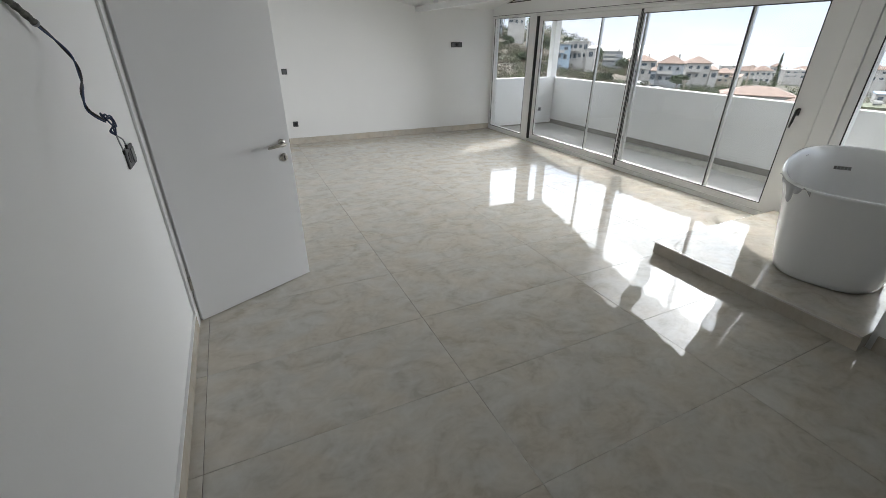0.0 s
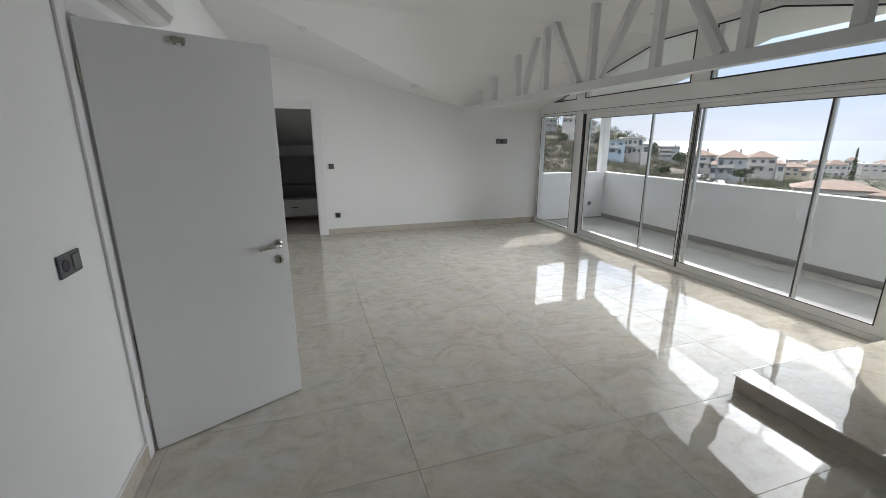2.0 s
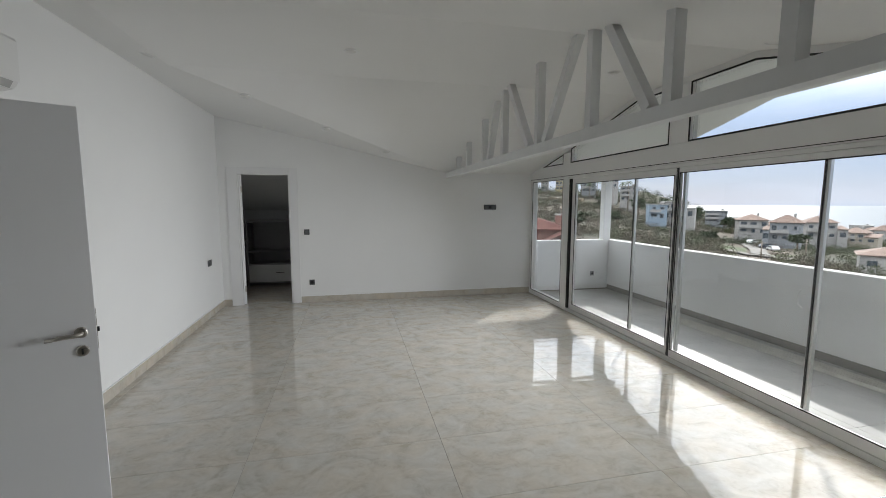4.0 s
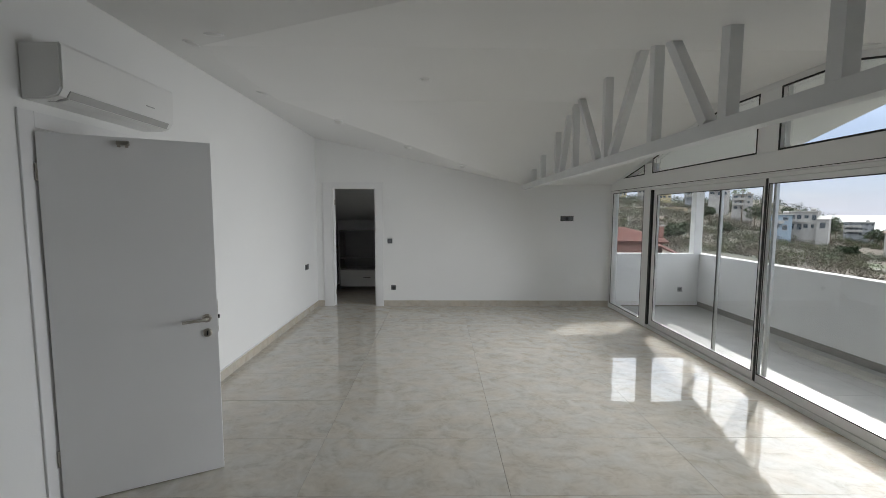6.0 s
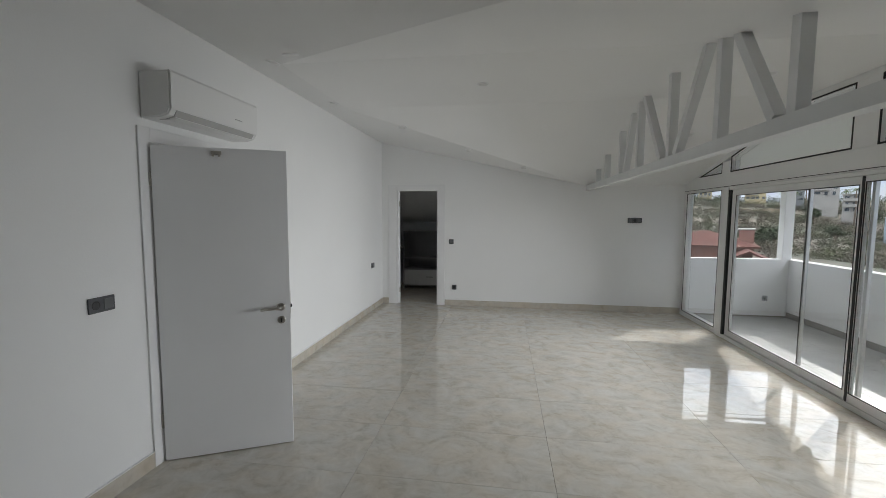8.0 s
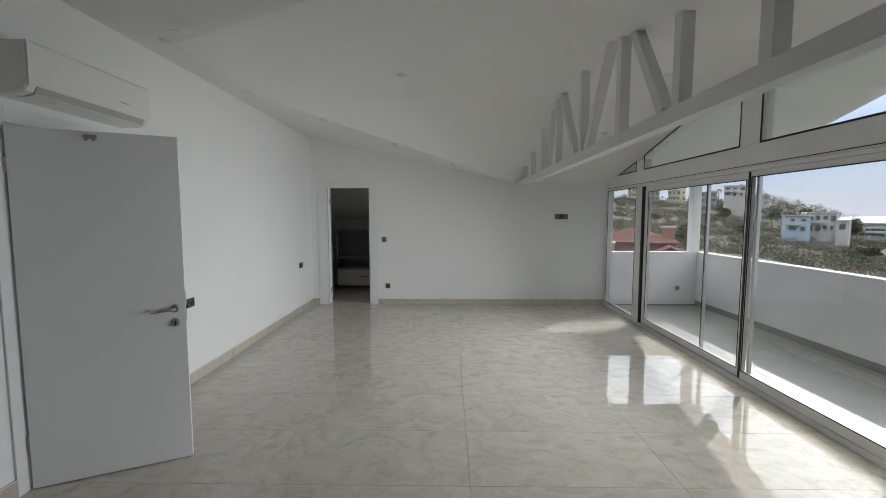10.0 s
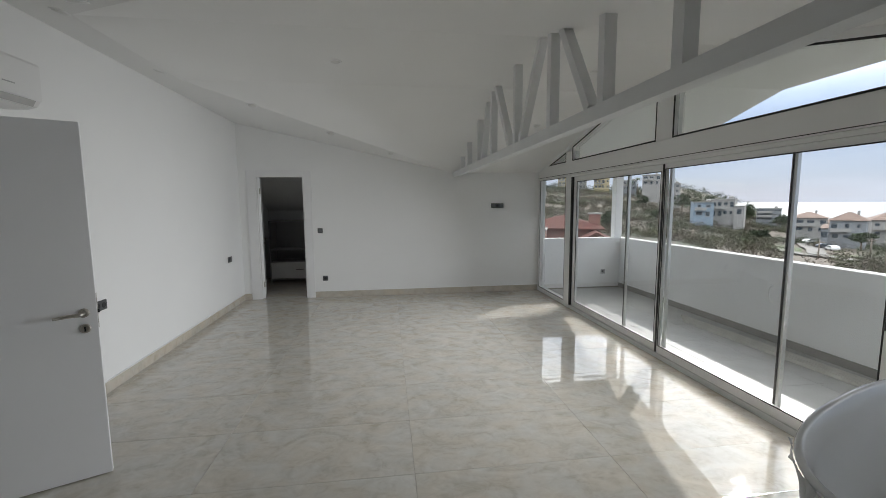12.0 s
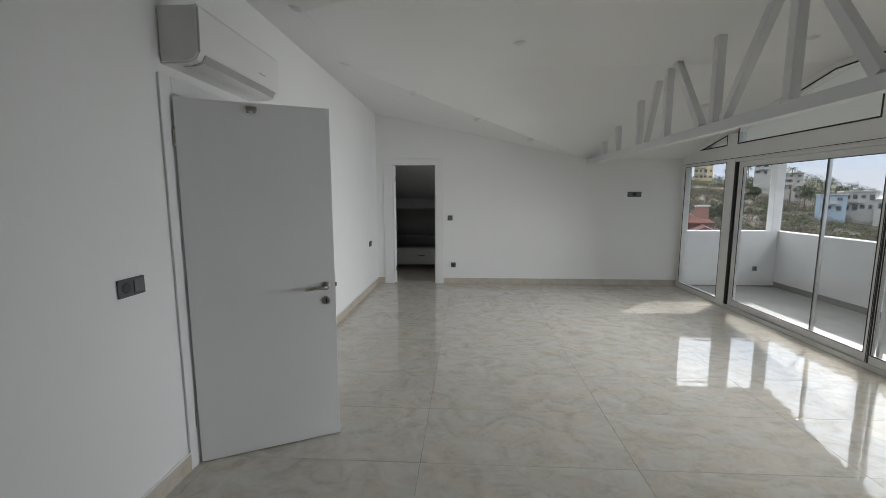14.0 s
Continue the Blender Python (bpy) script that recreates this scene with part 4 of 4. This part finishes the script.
ribbon("road", [(40, 118), (44, 128), (47.5, 132), (50.5, 130), (55, 124)], 5.0, ASPH, "pale narrow road across the slope", "road", 0.35)
ribbon("road_branch", [(50.0, 131), (49.6, 150), (48.8, 170), (49.2, 195)], 4.0, ASPH, "pale side road climbing between the houses", "road", 0.5)
ribbon("meadow", [(43.5, 141), (46.5, 146), (48.6, 146)], 16.0, GRASS, "patch of green grass beside the road", "grass", 0.2)
ribbon("meadow_lower", [(50.8, 140), (52.5, 138)], 10.0, GRASS, "patch of green grass beside the road", "grass", 0.2)


# ---- houses ----
def windows(parent, w, h, d, cols, rows, z0, style=DARKGLASS):
    """Windows on the front (-y) face, each with a frame, a pane and a sill."""
    for r in range(rows):
        for c in range(cols):
            x = (c + 0.5) / cols * w - w / 2
            z = z0 + r * (h / rows)
            pick = random.Random(int(1000 * (w + d)) + 7 * c + 31 * r)
            ww, hh = min(2.2, w / cols * pick.uniform(0.3, 0.68)), h / rows * pick.choice((0.34, 0.38, 0.56))
            z -= h / rows * (0.18 if hh > h / rows * 0.5 else 0.0)
            x += pick.uniform(-0.1, 0.1) * w / cols
            o = part("window", box(bmesh.new(), x - ww / 2 - 0.08, x + ww / 2 + 0.08, -d / 2 - 0.05, -d / 2 - 0.005, z, z + hh + 0.16), PLASTER["white"], parent)
            part("glazing", box(bmesh.new(), x - ww / 2, x + ww / 2, -d / 2 - 0.075, -d / 2 - 0.051, z + 0.08, z + hh + 0.08), style, o, "dark window panes")
            part("sill", box(bmesh.new(), x - ww / 2 - 0.12, x + ww / 2 + 0.12, -d / 2 - 0.14, -d / 2 - 0.051, z - 0.06, z), CONC, o)


def hip_roof(w, d, h, over, z):
    bm = bmesh.new()
    a, c = w / 2 + over, d / 2 + over
    rl = max(0.3, a - c) if a > c else 0.3
    e = [bm.verts.new((x, y, z)) for x, y in ((-a, -c), (a, -c), (a, c), (-a, c))]
    e2 = [bm.verts.new((x, y, z + 0.14)) for x, y in ((-a, -c), (a, -c), (a, c), (-a, c))]
    t0, t1 = bm.verts.new((-rl, 0, z + h)), bm.verts.new((rl, 0, z + h))
    bm.faces.new(e[::-1])
    for i in range(4):
        bm.faces.new([e[i], e[(i + 1) % 4], e2[(i + 1) % 4], e2[i]])
    bm.faces.new([e2[0], e2[1], t1, t0])
    bm.faces.new([e2[2], e2[3], t0, t1])
    bm.faces.new([e2[1], e2[2], t1])
    bm.faces.new([e2[3], e2[0], t0])
    return bm


def house(name, label, bearing, r, top, bottom, w, d, colour, roof="flat", cols=3, rows=2, turn=0.0, roof_mat=None, balcony=True, chimney=False, wing=0.0):
    """A house whose front faces the room. top and bottom are the height angles of its eaves and its foot."""
    at = spot(bearing, r, bottom)
    h = spot(bearing, r, top).z - at.z
    foot = min(-1.5, ground_z(at.x, at.y) - at.z - 1.0)
    t = thing(name, label, "house", at, -bearing + turn)
    part("wall", box(bmesh.new(), -w / 2, w / 2, -d / 2, d / 2, foot, h), PLASTER[colour], t)
    if roof == "hip":
        ro = part("roof", hip_roof(w, d, h * 0.26 + 0.9, 0.6, h + 0.005), roof_mat or ROOF2, t, "terracotta tiled hip roof")
        if chimney:
            part("chimney", box(bmesh.new(), w * 0.2, w * 0.2 + 0.6, 0.2, 0.8, h + 0.3, h * 1.26 + 1.3), PLASTER["white"], ro)
    else:
        ro = part("roof", box(bmesh.new(), -w / 2 - 0.35, w / 2 + 0.35, -d / 2 - 0.5, d / 2 + 0.35, h + 0.005, h + 0.3), roof_mat or CONC, t, "flat roof slab")
        part("tank", tube(bmesh.new(), [(w * 0.2, 0, h + 0.8), (w * 0.2 + 1.4, 0, h + 0.8)], 0.45), PLASTER["white"], ro, "white roof water tank")
    windows(t, w, h, d, cols, rows, h / rows * 0.32)
    if wing:
        # a lower side wing, set forward, with its own roof
        x0, x1 = (w / 2 + 0.005, w / 2 + abs(wing)) if wing > 0 else (-w / 2 - abs(wing), -w / 2 - 0.005)
        hw = h * 0.62
        wo = part("wing", box(bmesh.new(), x0, x1, -d / 2 - 1.2, d / 4, foot, hw), PLASTER[colour], t)
        lean = prism(bmesh.new(), [(-d / 2 - 1.7, hw + 0.005), (d / 4, hw + 0.9), (d / 4, hw + 1.1), (-d / 2 - 1.7, hw + 0.2)], "x", x0 - 0.2 if wing < 0 else x0, x1 if wing < 0 else x1 + 0.2)
        part("wing_roof", lean, (roof_mat or ROOF2) if roof == "hip" else CONC, wo)
        part("wing_window", box(bmesh.new(), (x0 + x1) / 2 - 0.7, (x0 + x1) / 2 + 0.7, -d / 2 - 1.24, -d / 2 - 1.205, hw * 0.3, hw * 0.75), DARKGLASS, wo)
    if balcony and rows > 1:
        for q in range(1, rows):
            z = q * h / rows + 0.05
            bo = part("balcony", box(bmesh.new(), -w * 0.46, w * 0.12, -d / 2 - 1.4, -d / 2 - 0.15, z - 0.18, z), CONC, t)
            part("railing", box(bmesh.new(), -w * 0.46, w * 0.12, -d / 2 - 1.42, -d / 2 - 1.34, z, z + 0.8), PLASTER["white"], bo)
    return t


house("apartment_building", "yellow apartment building on the hilltop", 28.3, 300, 4.3, 1.6, 9.5, 9, "yellow", "flat", 4, 4)
house("apartment_building", "pale yellow apartment building on the hilltop", 23.6, 305, 4.0, 1.5, 7, 9, "yellow", "flat", 3, 4)
house("apartment_building", "brown-white apartment building on the hilltop", 26.0, 310, 4.0, 1.7, 5.2, 9, "white", "flat", 2, 4)
house("villa", "white villa among palms on the hill", 31.5, 270, 2.6, 1.4, 8, 8, "grey", "flat", 3, 2)
house("villa", "white villa on the upper slope", 34.0, 250, 3.2, 2.0, 8.6, 8, "white", "flat", 3, 2)
house("villa", "white villa with terraces on the upper slope", 36.2, 230, 2.1, 0.4, 7.4, 8, "white", "flat", 3, 3)
house("villa", "pale blue modern house on the slope", 39.4, 180, -0.1, -1.8, 6.2, 8, "blue", "flat", 2, 2, 8)
house("villa", "white modern house with deep balconies", 41.55, 188, 0.2, -1.75, 7.2, 8, "white", "flat", 4, 2, -6, wing=3.0)
house("office_building", "long building with blue-grey glass bands", 45.6, 260, -0.8, -2.1, 9.5, 8, "grey", "flat", 6, 3)
house("villa", "white two-storey house with a terracotta hip roof", 48.85, 190, -1.75, -3.2, 8.6, 8, "white", "hip", 3, 2, 10, None, True, True, 2.6)
house("villa", "grey two-storey house with a terracotta hip roof", 51.9, 172, -1.95, -4.0, 7.8, 7, "grey", "hip", 3, 2, -4, None, True, True, -1.6)
house("villa", "white two-storey house with a terracotta hip roof", 54.4, 186, -1.85, -3.5, 7.6, 8, "white", "hip", 3, 2, 12, None, True, False, 2.4)
house("villa", "cream house with a terracotta hip roof", 57.2, 205, -2.75, -3.7, 6.0, 8, "cream", "hip", 3, 2, -10, None, True, True, 3.4)
house("villa", "low white house with a broad terracotta roof", 60.6, 120, -4.75, -6.2, 13.0, 8, "white", "hip", 3, 1, 6, None, False, False)
house("villa", "low white house with a broad terracotta roof", 65.6, 118, -5.1, -6.4, 7.5, 8, "white", "hip", 3, 1, -8, None, False, False)
house("villa", "low house with a flat moss-green roof", 69.2, 125, -5.2, -6.3, 7.0, 8, "cream", "flat", 3, 1, 5, MOSSROOF, False)
house("villa", "low house with a terracotta roof", 73.5, 120, -5.3, -6.6, 7.0, 9, "white", "hip", 3, 1, 5, None, False, False)
house("warehouse", "long low hall with a pale blue roof", 72.0, 230, -3.95, -4.7, 18, 10, "white", "flat", 6, 1, 8, BLUEROOF, False)
house("apartment_building", "long grey-blue apartment block near the coast", 64.3, 430, -2.15, -3.4, 17, 10, "grey", "flat", 7, 4, 6, None, False)
house("apartment_building", "white apartment block near the coast", 68.1, 400, -2.2, -3.7, 8, 10, "white", "flat", 4, 5, -8, None, False)
house("apartment_building", "cream apartment block near the coast", 71.0, 420, -2.05, -3.7, 17, 10, "cream", "flat", 7, 5, 4, None, False)
house("apartment_building", "white apartment block near the coast", 74.2, 410, -2.3, -3.7, 10, 10, "white", "flat", 5, 4, 9, None, False)
rng = random.Random(5)
for i in range(22):
    q = 57.5 + i * 0.82 + rng.uniform(-0.3, 0.3)
    r = rng.uniform(330, 470)
    tp = rng.uniform(-2.6, -1.9)
    hip = rng.uniform(0, 1) < 0.55
    house("town_building", "distant white building near the coast", q, r, tp, tp - rng.uniform(0.7, 1.3), rng.uniform(6, 12), 8, rng.choice(["white", "white", "grey", "blue"]), "hip" if hip else "flat", 3, 2, rng.uniform(-20, 20), None, False)

# the near neighbour below the balcony: two red roofs, chimney and dormer
nb = thing("neighbour_house", "salmon neighbour house with red tiled roofs and a chimney", "house", spot(25.2, 44, -9.0), -25.2)
base = spot(25.2, 44, -9.0).z


def nz(elev):
    return EZ + 44 * math.tan(radians(elev)) - base


part("wall", box(bmesh.new(), -4.6, 2.4, -2.0, 5.0, -1.5, nz(-3.4)), PLASTER["pink"], nb)
r1 = part("roof", hip_roof(7.0, 7.0, nz(-1.75) - nz(-3.4), 0.45, nz(-3.4)), ROOF, nb, "red clay tiled hip roof")
r1.location = (-1.1, 1.5, 0)
ch = part("chimney", box(bmesh.new(), 1.5, 2.55, 0.2, 1.2, nz(-3.0), nz(-1.55)), PLASTER["pink"], nb, "square salmon chimney")
part("chimney_cap", box(bmesh.new(), 1.4, 2.65, 0.1, 1.3, nz(-1.55), nz(-1.38)), CONC, ch)
part("porch_wall", box(bmesh.new(), 0.4, 3.6, -5.4, -2.05, -1.5, nz(-4.9)), PLASTER["pink"], nb)
g = bmesh.new()
prism(g, [(-0.1, nz(-4.9)), (2.0, nz(-3.6)), (4.1, nz(-4.9)), (4.1, nz(-4.75)), (2.0, nz(-3.4)), (-0.1, nz(-4.75))], "y", -5.7, -1.9)
part("porch_roof", g, ROOF, nb, "small red gable roof")
part("side_wall", box(bmesh.new(), -4.9, -2.4, -5.0, -2.05, -1.5, nz(-3.3)), PLASTER["pink"], nb)
part("side_wall_coping", box(bmesh.new(), -5.0, -2.3, -5.1, -2.02, nz(-3.3), nz(-3.15)), PLASTER["white"], nb)
part("dish", lathe(bmesh.new(), [(0.05, 0.0), (0.6, 0.1), (0.95, 0.32), (0.97, 0.34), (0.6, 0.14), (0.05, 0.04)], pose(-3.6, -1.0, nz(1.1), 70, 0, 30), 20), PLASTER["white"], nb, "white satellite dish on a mast")
part("dish_mast", tube(bmesh.new(), [(-3.6, -0.9, nz(-2.6)), (-3.6, -0.9, nz(1.0))], 0.05), CONC, nb)
b = prism(bmesh.new(), [(-0.9, -1.2), (0.55, -1.2), (0.55, -0.75), (-0.9, 0.35)], "y", -0.1, 0.1)
w = solid("neighbour_parapet", b, RENDER, "sloping white parapet of the next roof", "parapet")
w.matrix_basis = pose(*spot(20.8, 13, -4.4), 0, 0, -20)

# stone terraces on the hill
for q0, q1, r, e0, e1 in ((21, 31, 235, 0.15, 0.75), (20, 30, 205, -0.75, -0.25)):
    bm = bmesh.new()
    n = 14
    rows = []
    for i in range(n + 1):
        q = q0 + (q1 - q0) * i / n
        lo, hi = spot(q, r, e0 - 1.0), spot(q, r, e1 + 0.1 * math.sin(i * 1.7))
        bk = spot(q, r + 1.2, 0)
        rows.append([bm.verts.new(lo), bm.verts.new(hi), bm.verts.new((bk.x, bk.y, hi.z)), bm.verts.new((bk.x, bk.y, lo.z))])
    for a, c in zip(rows, rows[1:]):
        for j in range(4):
            bm.faces.new([a[j], c[j], c[(j + 1) % 4], a[(j + 1) % 4]])
    bm.faces.new(rows[0])
    bm.faces.new(rows[-1][::-1])
    solid("terrace_wall", bm, STONE, "rough stone terrace wall on the slope", "wall", "structure")


# ---- plants ----
def leaves(rs, centre, rx, rz, count, size):
    """Loose leaf blades in an uneven crown round centre: vertices and faces."""
    d = rs.normal(size=(count, 3))
    d /= np.linalg.norm(d, axis=1)[:, None]
    lump = 0.75 + 0.35 * np.sin(d[:, 0] * 5 + centre[0]) * np.cos(d[:, 1] * 4 + centre[1])
    rad = rs.uniform(0.35, 1.0, count) ** 0.6 * lump
    c = np.array(centre) + d * rad[:, None] * np.array([rx, rx, rz])
    u = rs.normal(size=(count, 3)) * size
    v = rs.normal(size=(count, 3)) * size
    return np.stack([c - u * 0.6, c + v * 0.6, c + u * 0.6, c - v * 0.6], 1).reshape(-1, 3)


def leaf_mesh(name, verts, material):
    n = len(verts) // 4
    me = bpy.data.meshes.new(name)
    me.from_pydata(verts.tolist(), [], np.arange(4 * n).reshape(n, 4).tolist())
    me.materials.append(material)
    return me


def brush(name, label, count, q0, q1, r0, r1, material, size, seed, per=34):
    rs = np.random.RandomState(seed)
    out = []
    for i in range(count):
        q, r = rs.uniform(q0, q1), math.sqrt(rs.uniform(r0 * r0, r1 * r1))
        p = spot(q, r, 0)
        if (46.3 < q < 53.0 and 95 < r < 168 or 46.8 < q < 51.4 and r < 168) and rs.uniform() < 0.93:
            continue
        if noise.noise(Vector((p.x / 30, p.y / 30, seed))) < -0.22:
            continue
        s = size * rs.uniform(0.6, 1.6)
        out.append(leaves(rs, (p.x, p.y, ground_z(p.x, p.y) + 0.45 * s), s, s * 0.7, per, 0.065 * s))
    return tagged(new(name, leaf_mesh(name, np.concatenate(out), material)), label, "shrubs", "", "stuff")


brush("brown_brush", "dry brown scrub covering the slope", 3000, 18, 52, 75, 290, LEAF["brown"], 1.4, 3, 110)
brush("olive_scrub", "olive-green scrub on the slope", 2000, 18, 60, 80, 300, LEAF["olive"], 1.6, 7, 110)
brush("dark_bushes", "dark green bushes between the houses", 420, 30, 72, 105, 330, LEAF["dark"], 2.1, 11, 80)
brush("ridge_trees", "distant trees on the ridge", 520, 20, 47, 240, 430, LEAF["dark"], 3.0, 17, 80)
brush("town_trees", "green trees between the town buildings", 240, 52, 73, 200, 460, LEAF["olive"], 2.4, 19, 70)


brush("roadside_brush", "dark leafless brush beside the road", 150, 51.2, 57, 88, 122, LEAF["brown"], 1.6, 29, 60)
brush("garden_shrubs", "dark shrubs below the terracotta houses", 330, 46, 60, 168, 186, LEAF["dark"], 1.5, 23, 40)


def tree(name, label, bearing, r, top, crown_w, kind, seed):
    at = spot(bearing, r, 0)
    at.z = ground_z(at.x, at.y) - 0.2
    h = max(3.0, spot(bearing, r, top).z - at.z)
    rs = np.random.RandomState(seed)
    t = thing(name, label, "tree", at)
    if kind == "palm":
        part("trunk", tube(bmesh.new(), [(0, 0, 0), (0.1, 0, h * 0.4), (0.05, 0.1, h * 0.9)], [0.3, 0.22, 0.2], 8), BARK, t)
        bm = bmesh.new()
        for i in range(22):
            a = 2 * math.pi * i / 22 + rs.uniform(-0.1, 0.1)
            lift = rs.uniform(-0.2, 1.0)
            pts = []
            for s in range(6):
                u = s / 5
                pts.append(Vector((math.cos(a) * crown_w * u, math.sin(a) * crown_w * u, h * 0.9 + crown_w * (lift * u - 0.9 * u * u))))
            side = Vector((-math.sin(a), math.cos(a), -0.35)) * 0.28
            for s in range(5):
                w0, w1 = 1 - s / 5.5, 1 - (s + 1) / 5.5
                for g in (1, -1):
                    sd = Vector((side.x * g, side.y * g, side.z))
                    bm.faces.new([bm.verts.new(pts[s]), bm.verts.new(pts[s + 1]), bm.verts.new(pts[s + 1] + sd * w1), bm.verts.new(pts[s] + sd * w0)])
        part("crown", bm, LEAF["palm"], t, "arching palm fronds")
    else:
        part("trunk", tube(bmesh.new(), [(0, 0, 0), (0.1, 0.05, h * 0.35), (0, 0, h * 0.8)], [0.28, 0.2, 0.06], 8), BARK, t)
        if kind == "cypress":
            v = np.concatenate([leaves(rs, (0, 0, h * (0.1 + 0.88 * i / 14)), crown_w * (1 - (i / 14) ** 1.6) + 0.12, h * 0.07, 60, 0.22) for i in range(15)])
        else:
            v = np.concatenate([leaves(rs, (rs.uniform(-0.6, 0.6) * crown_w, rs.uniform(-0.6, 0.6) * crown_w, h * rs.uniform(0.5, 0.9)), crown_w * 0.55, h * 0.14, 90, 0.28) for i in range(9)])
            limbs = bmesh.new()
            for i in range(5):
                a = rs.uniform(0, 6.28)
                tube(limbs, [(0.05, 0, h * 0.4), (math.cos(a) * crown_w * 0.5, math.sin(a) * crown_w * 0.5, h * 0.7)], [0.1, 0.03], 6)
            part("limbs", limbs, BARK, t)
        o = new("crown", leaf_mesh("crown", v, LEAF["dark"]))
        o.parent = t
    return t


for i, (q, r, e) in enumerate(((36.2, 225, 3.1), (35.5, 228, 2.9), (32.5, 262, 3.1), (31.6, 264, 2.8), (30.6, 268, 2.9))):
    tree("palm_tree", "tall palm tree on the hillside", q, r, e, 2.6, "palm", 30 + i)
tree("cypress_tree", "slender dark cypress tree rising over the roofs", 61.8, 150, -1.0, 0.9, "cypress", 40)
for i, (q, r, e) in enumerate(((33.2, 200, 0.9), (35.0, 150, -0.9), (37.4, 195, 1.2), (40.2, 225, 0.9), (43.6, 205, -0.3), (44.0, 230, -0.2), (47.2, 215, -1.2), (52.9, 160, -2.9), (30.2, 120, -1.0), (29.4, 95, -1.6), (45.0, 150, -3.1), (46.4, 235, -1.5), (47.6, 240, -1.7), (50.0, 225, -2.0))):
    tree("pine_tree", "dark green tree among the houses", q, r, e, rng.uniform(2.2, 3.4), "pine", 50 + i)


# ---- poles and cars ----
def pole(bearing, r, top):
    at = spot(bearing, r, 0)
    at.z = ground_z(at.x, at.y) - 0.2
    h = spot(bearing, r, top).z - at.z
    t = thing("utility_pole", "weathered wooden utility pole with a crossarm", "utility pole", at, -bearing, group="utility poles")
    part("post", tube(bmesh.new(), [(0, 0, 0), (0, 0, h)], [0.16, 0.11], 8), WOODP, t)
    part("crossarm", box(bmesh.new(), -0.8, 0.8, -0.06, 0.06, h - 0.6, h - 0.45), WOODP, t)
    for x in (-0.7, 0.0, 0.7):
        part("insulator", tube(bmesh.new(), [(x, 0, h - 0.45), (x, 0, h - 0.2)], 0.06, 8), CONC, t)


for q, r, e in ((38.7, 95, -3.2), (49.9, 125, -4.0), (59.4, 140, -1.9), (53.6, 140, -3.6)):
    pole(q, r, e)


def car(bearing, r, turn, paint):
    at = spot(bearing, r, 0)
    at.z = ground_z(at.x, at.y) + 0.5
    t = thing("car", "parked car beside the road" if paint is CARW else "dark car parked beside the road", "car", at, turn, group="parked cars")
    bm = bmesh.new()
    prism(bm, [(-2.1, 0.35), (2.1, 0.35), (2.15, 0.75), (1.3, 0.9), (0.75, 1.4), (-1.2, 1.42), (-1.9, 0.95), (-2.15, 0.85)], "y", -0.85, 0.85)
    bmesh.ops.bevel(bm, geom=bm.edges[:], offset=0.06, segments=2, affect="EDGES")
    part("body", bm, paint, t)
    for s in (-1, 1):
        part("side_glass", prism(bmesh.new(), [(-1.5, 0.95), (1.05, 0.95), (0.68, 1.33), (-1.15, 1.34)], "y", s * 0.852, s * 0.862), DARKGLASS, t)
        for x in (-1.3, 1.3):
            part("wheel", tube(bmesh.new(), [(x, s * 0.72, 0.33), (x, s * 0.9, 0.33)], 0.33, 14), TYRE, t)


car(49.0, 176, 20, CARW)
car(50.4, 160, -30, CARD)
car(50.9, 150, 60, CARW)

# ---- floor tiles, last ----
def tile_mesh(w, d, material):
    return mesh_of("tile", box(bmesh.new(), 0, w, 0, d, -0.012, 0.0, 0.0008), material)


def lay(parent, xs, ys, material, gap):
    made = {}
    for x0, x1 in zip(xs, xs[1:]):
        for y0, y1 in zip(ys, ys[1:]):
            key = (round(x1 - x0, 3), round(y1 - y0, 3))
            if key not in made:
                made[key] = tile_mesh(x1 - x0 - gap, y1 - y0 - gap, material)
            o = new("tile", made[key])
            o.location = (x0 + gap / 2, y0 + gap / 2, 0)
            o.parent = parent


xs = [XW - 0.0, -0.115, 1.105, 2.34, 3.57, 4.80, XE + 0.05]
ys = [YB] + [round(-0.42 + 0.6155 * i, 4) for i in range(0, 14)] + [YN + 0.15]
lay(floor, xs, ys, FLOOR, 0.0018)
lay(deck, [XE + 0.05, 5.3, 5.9, 6.5], [1.16, 1.59, 2.19, 2.79, 3.39, 3.99, 4.59, 5.19, 5.79, 6.39, 6.99, 7.59, YN], BALC, 0.003)
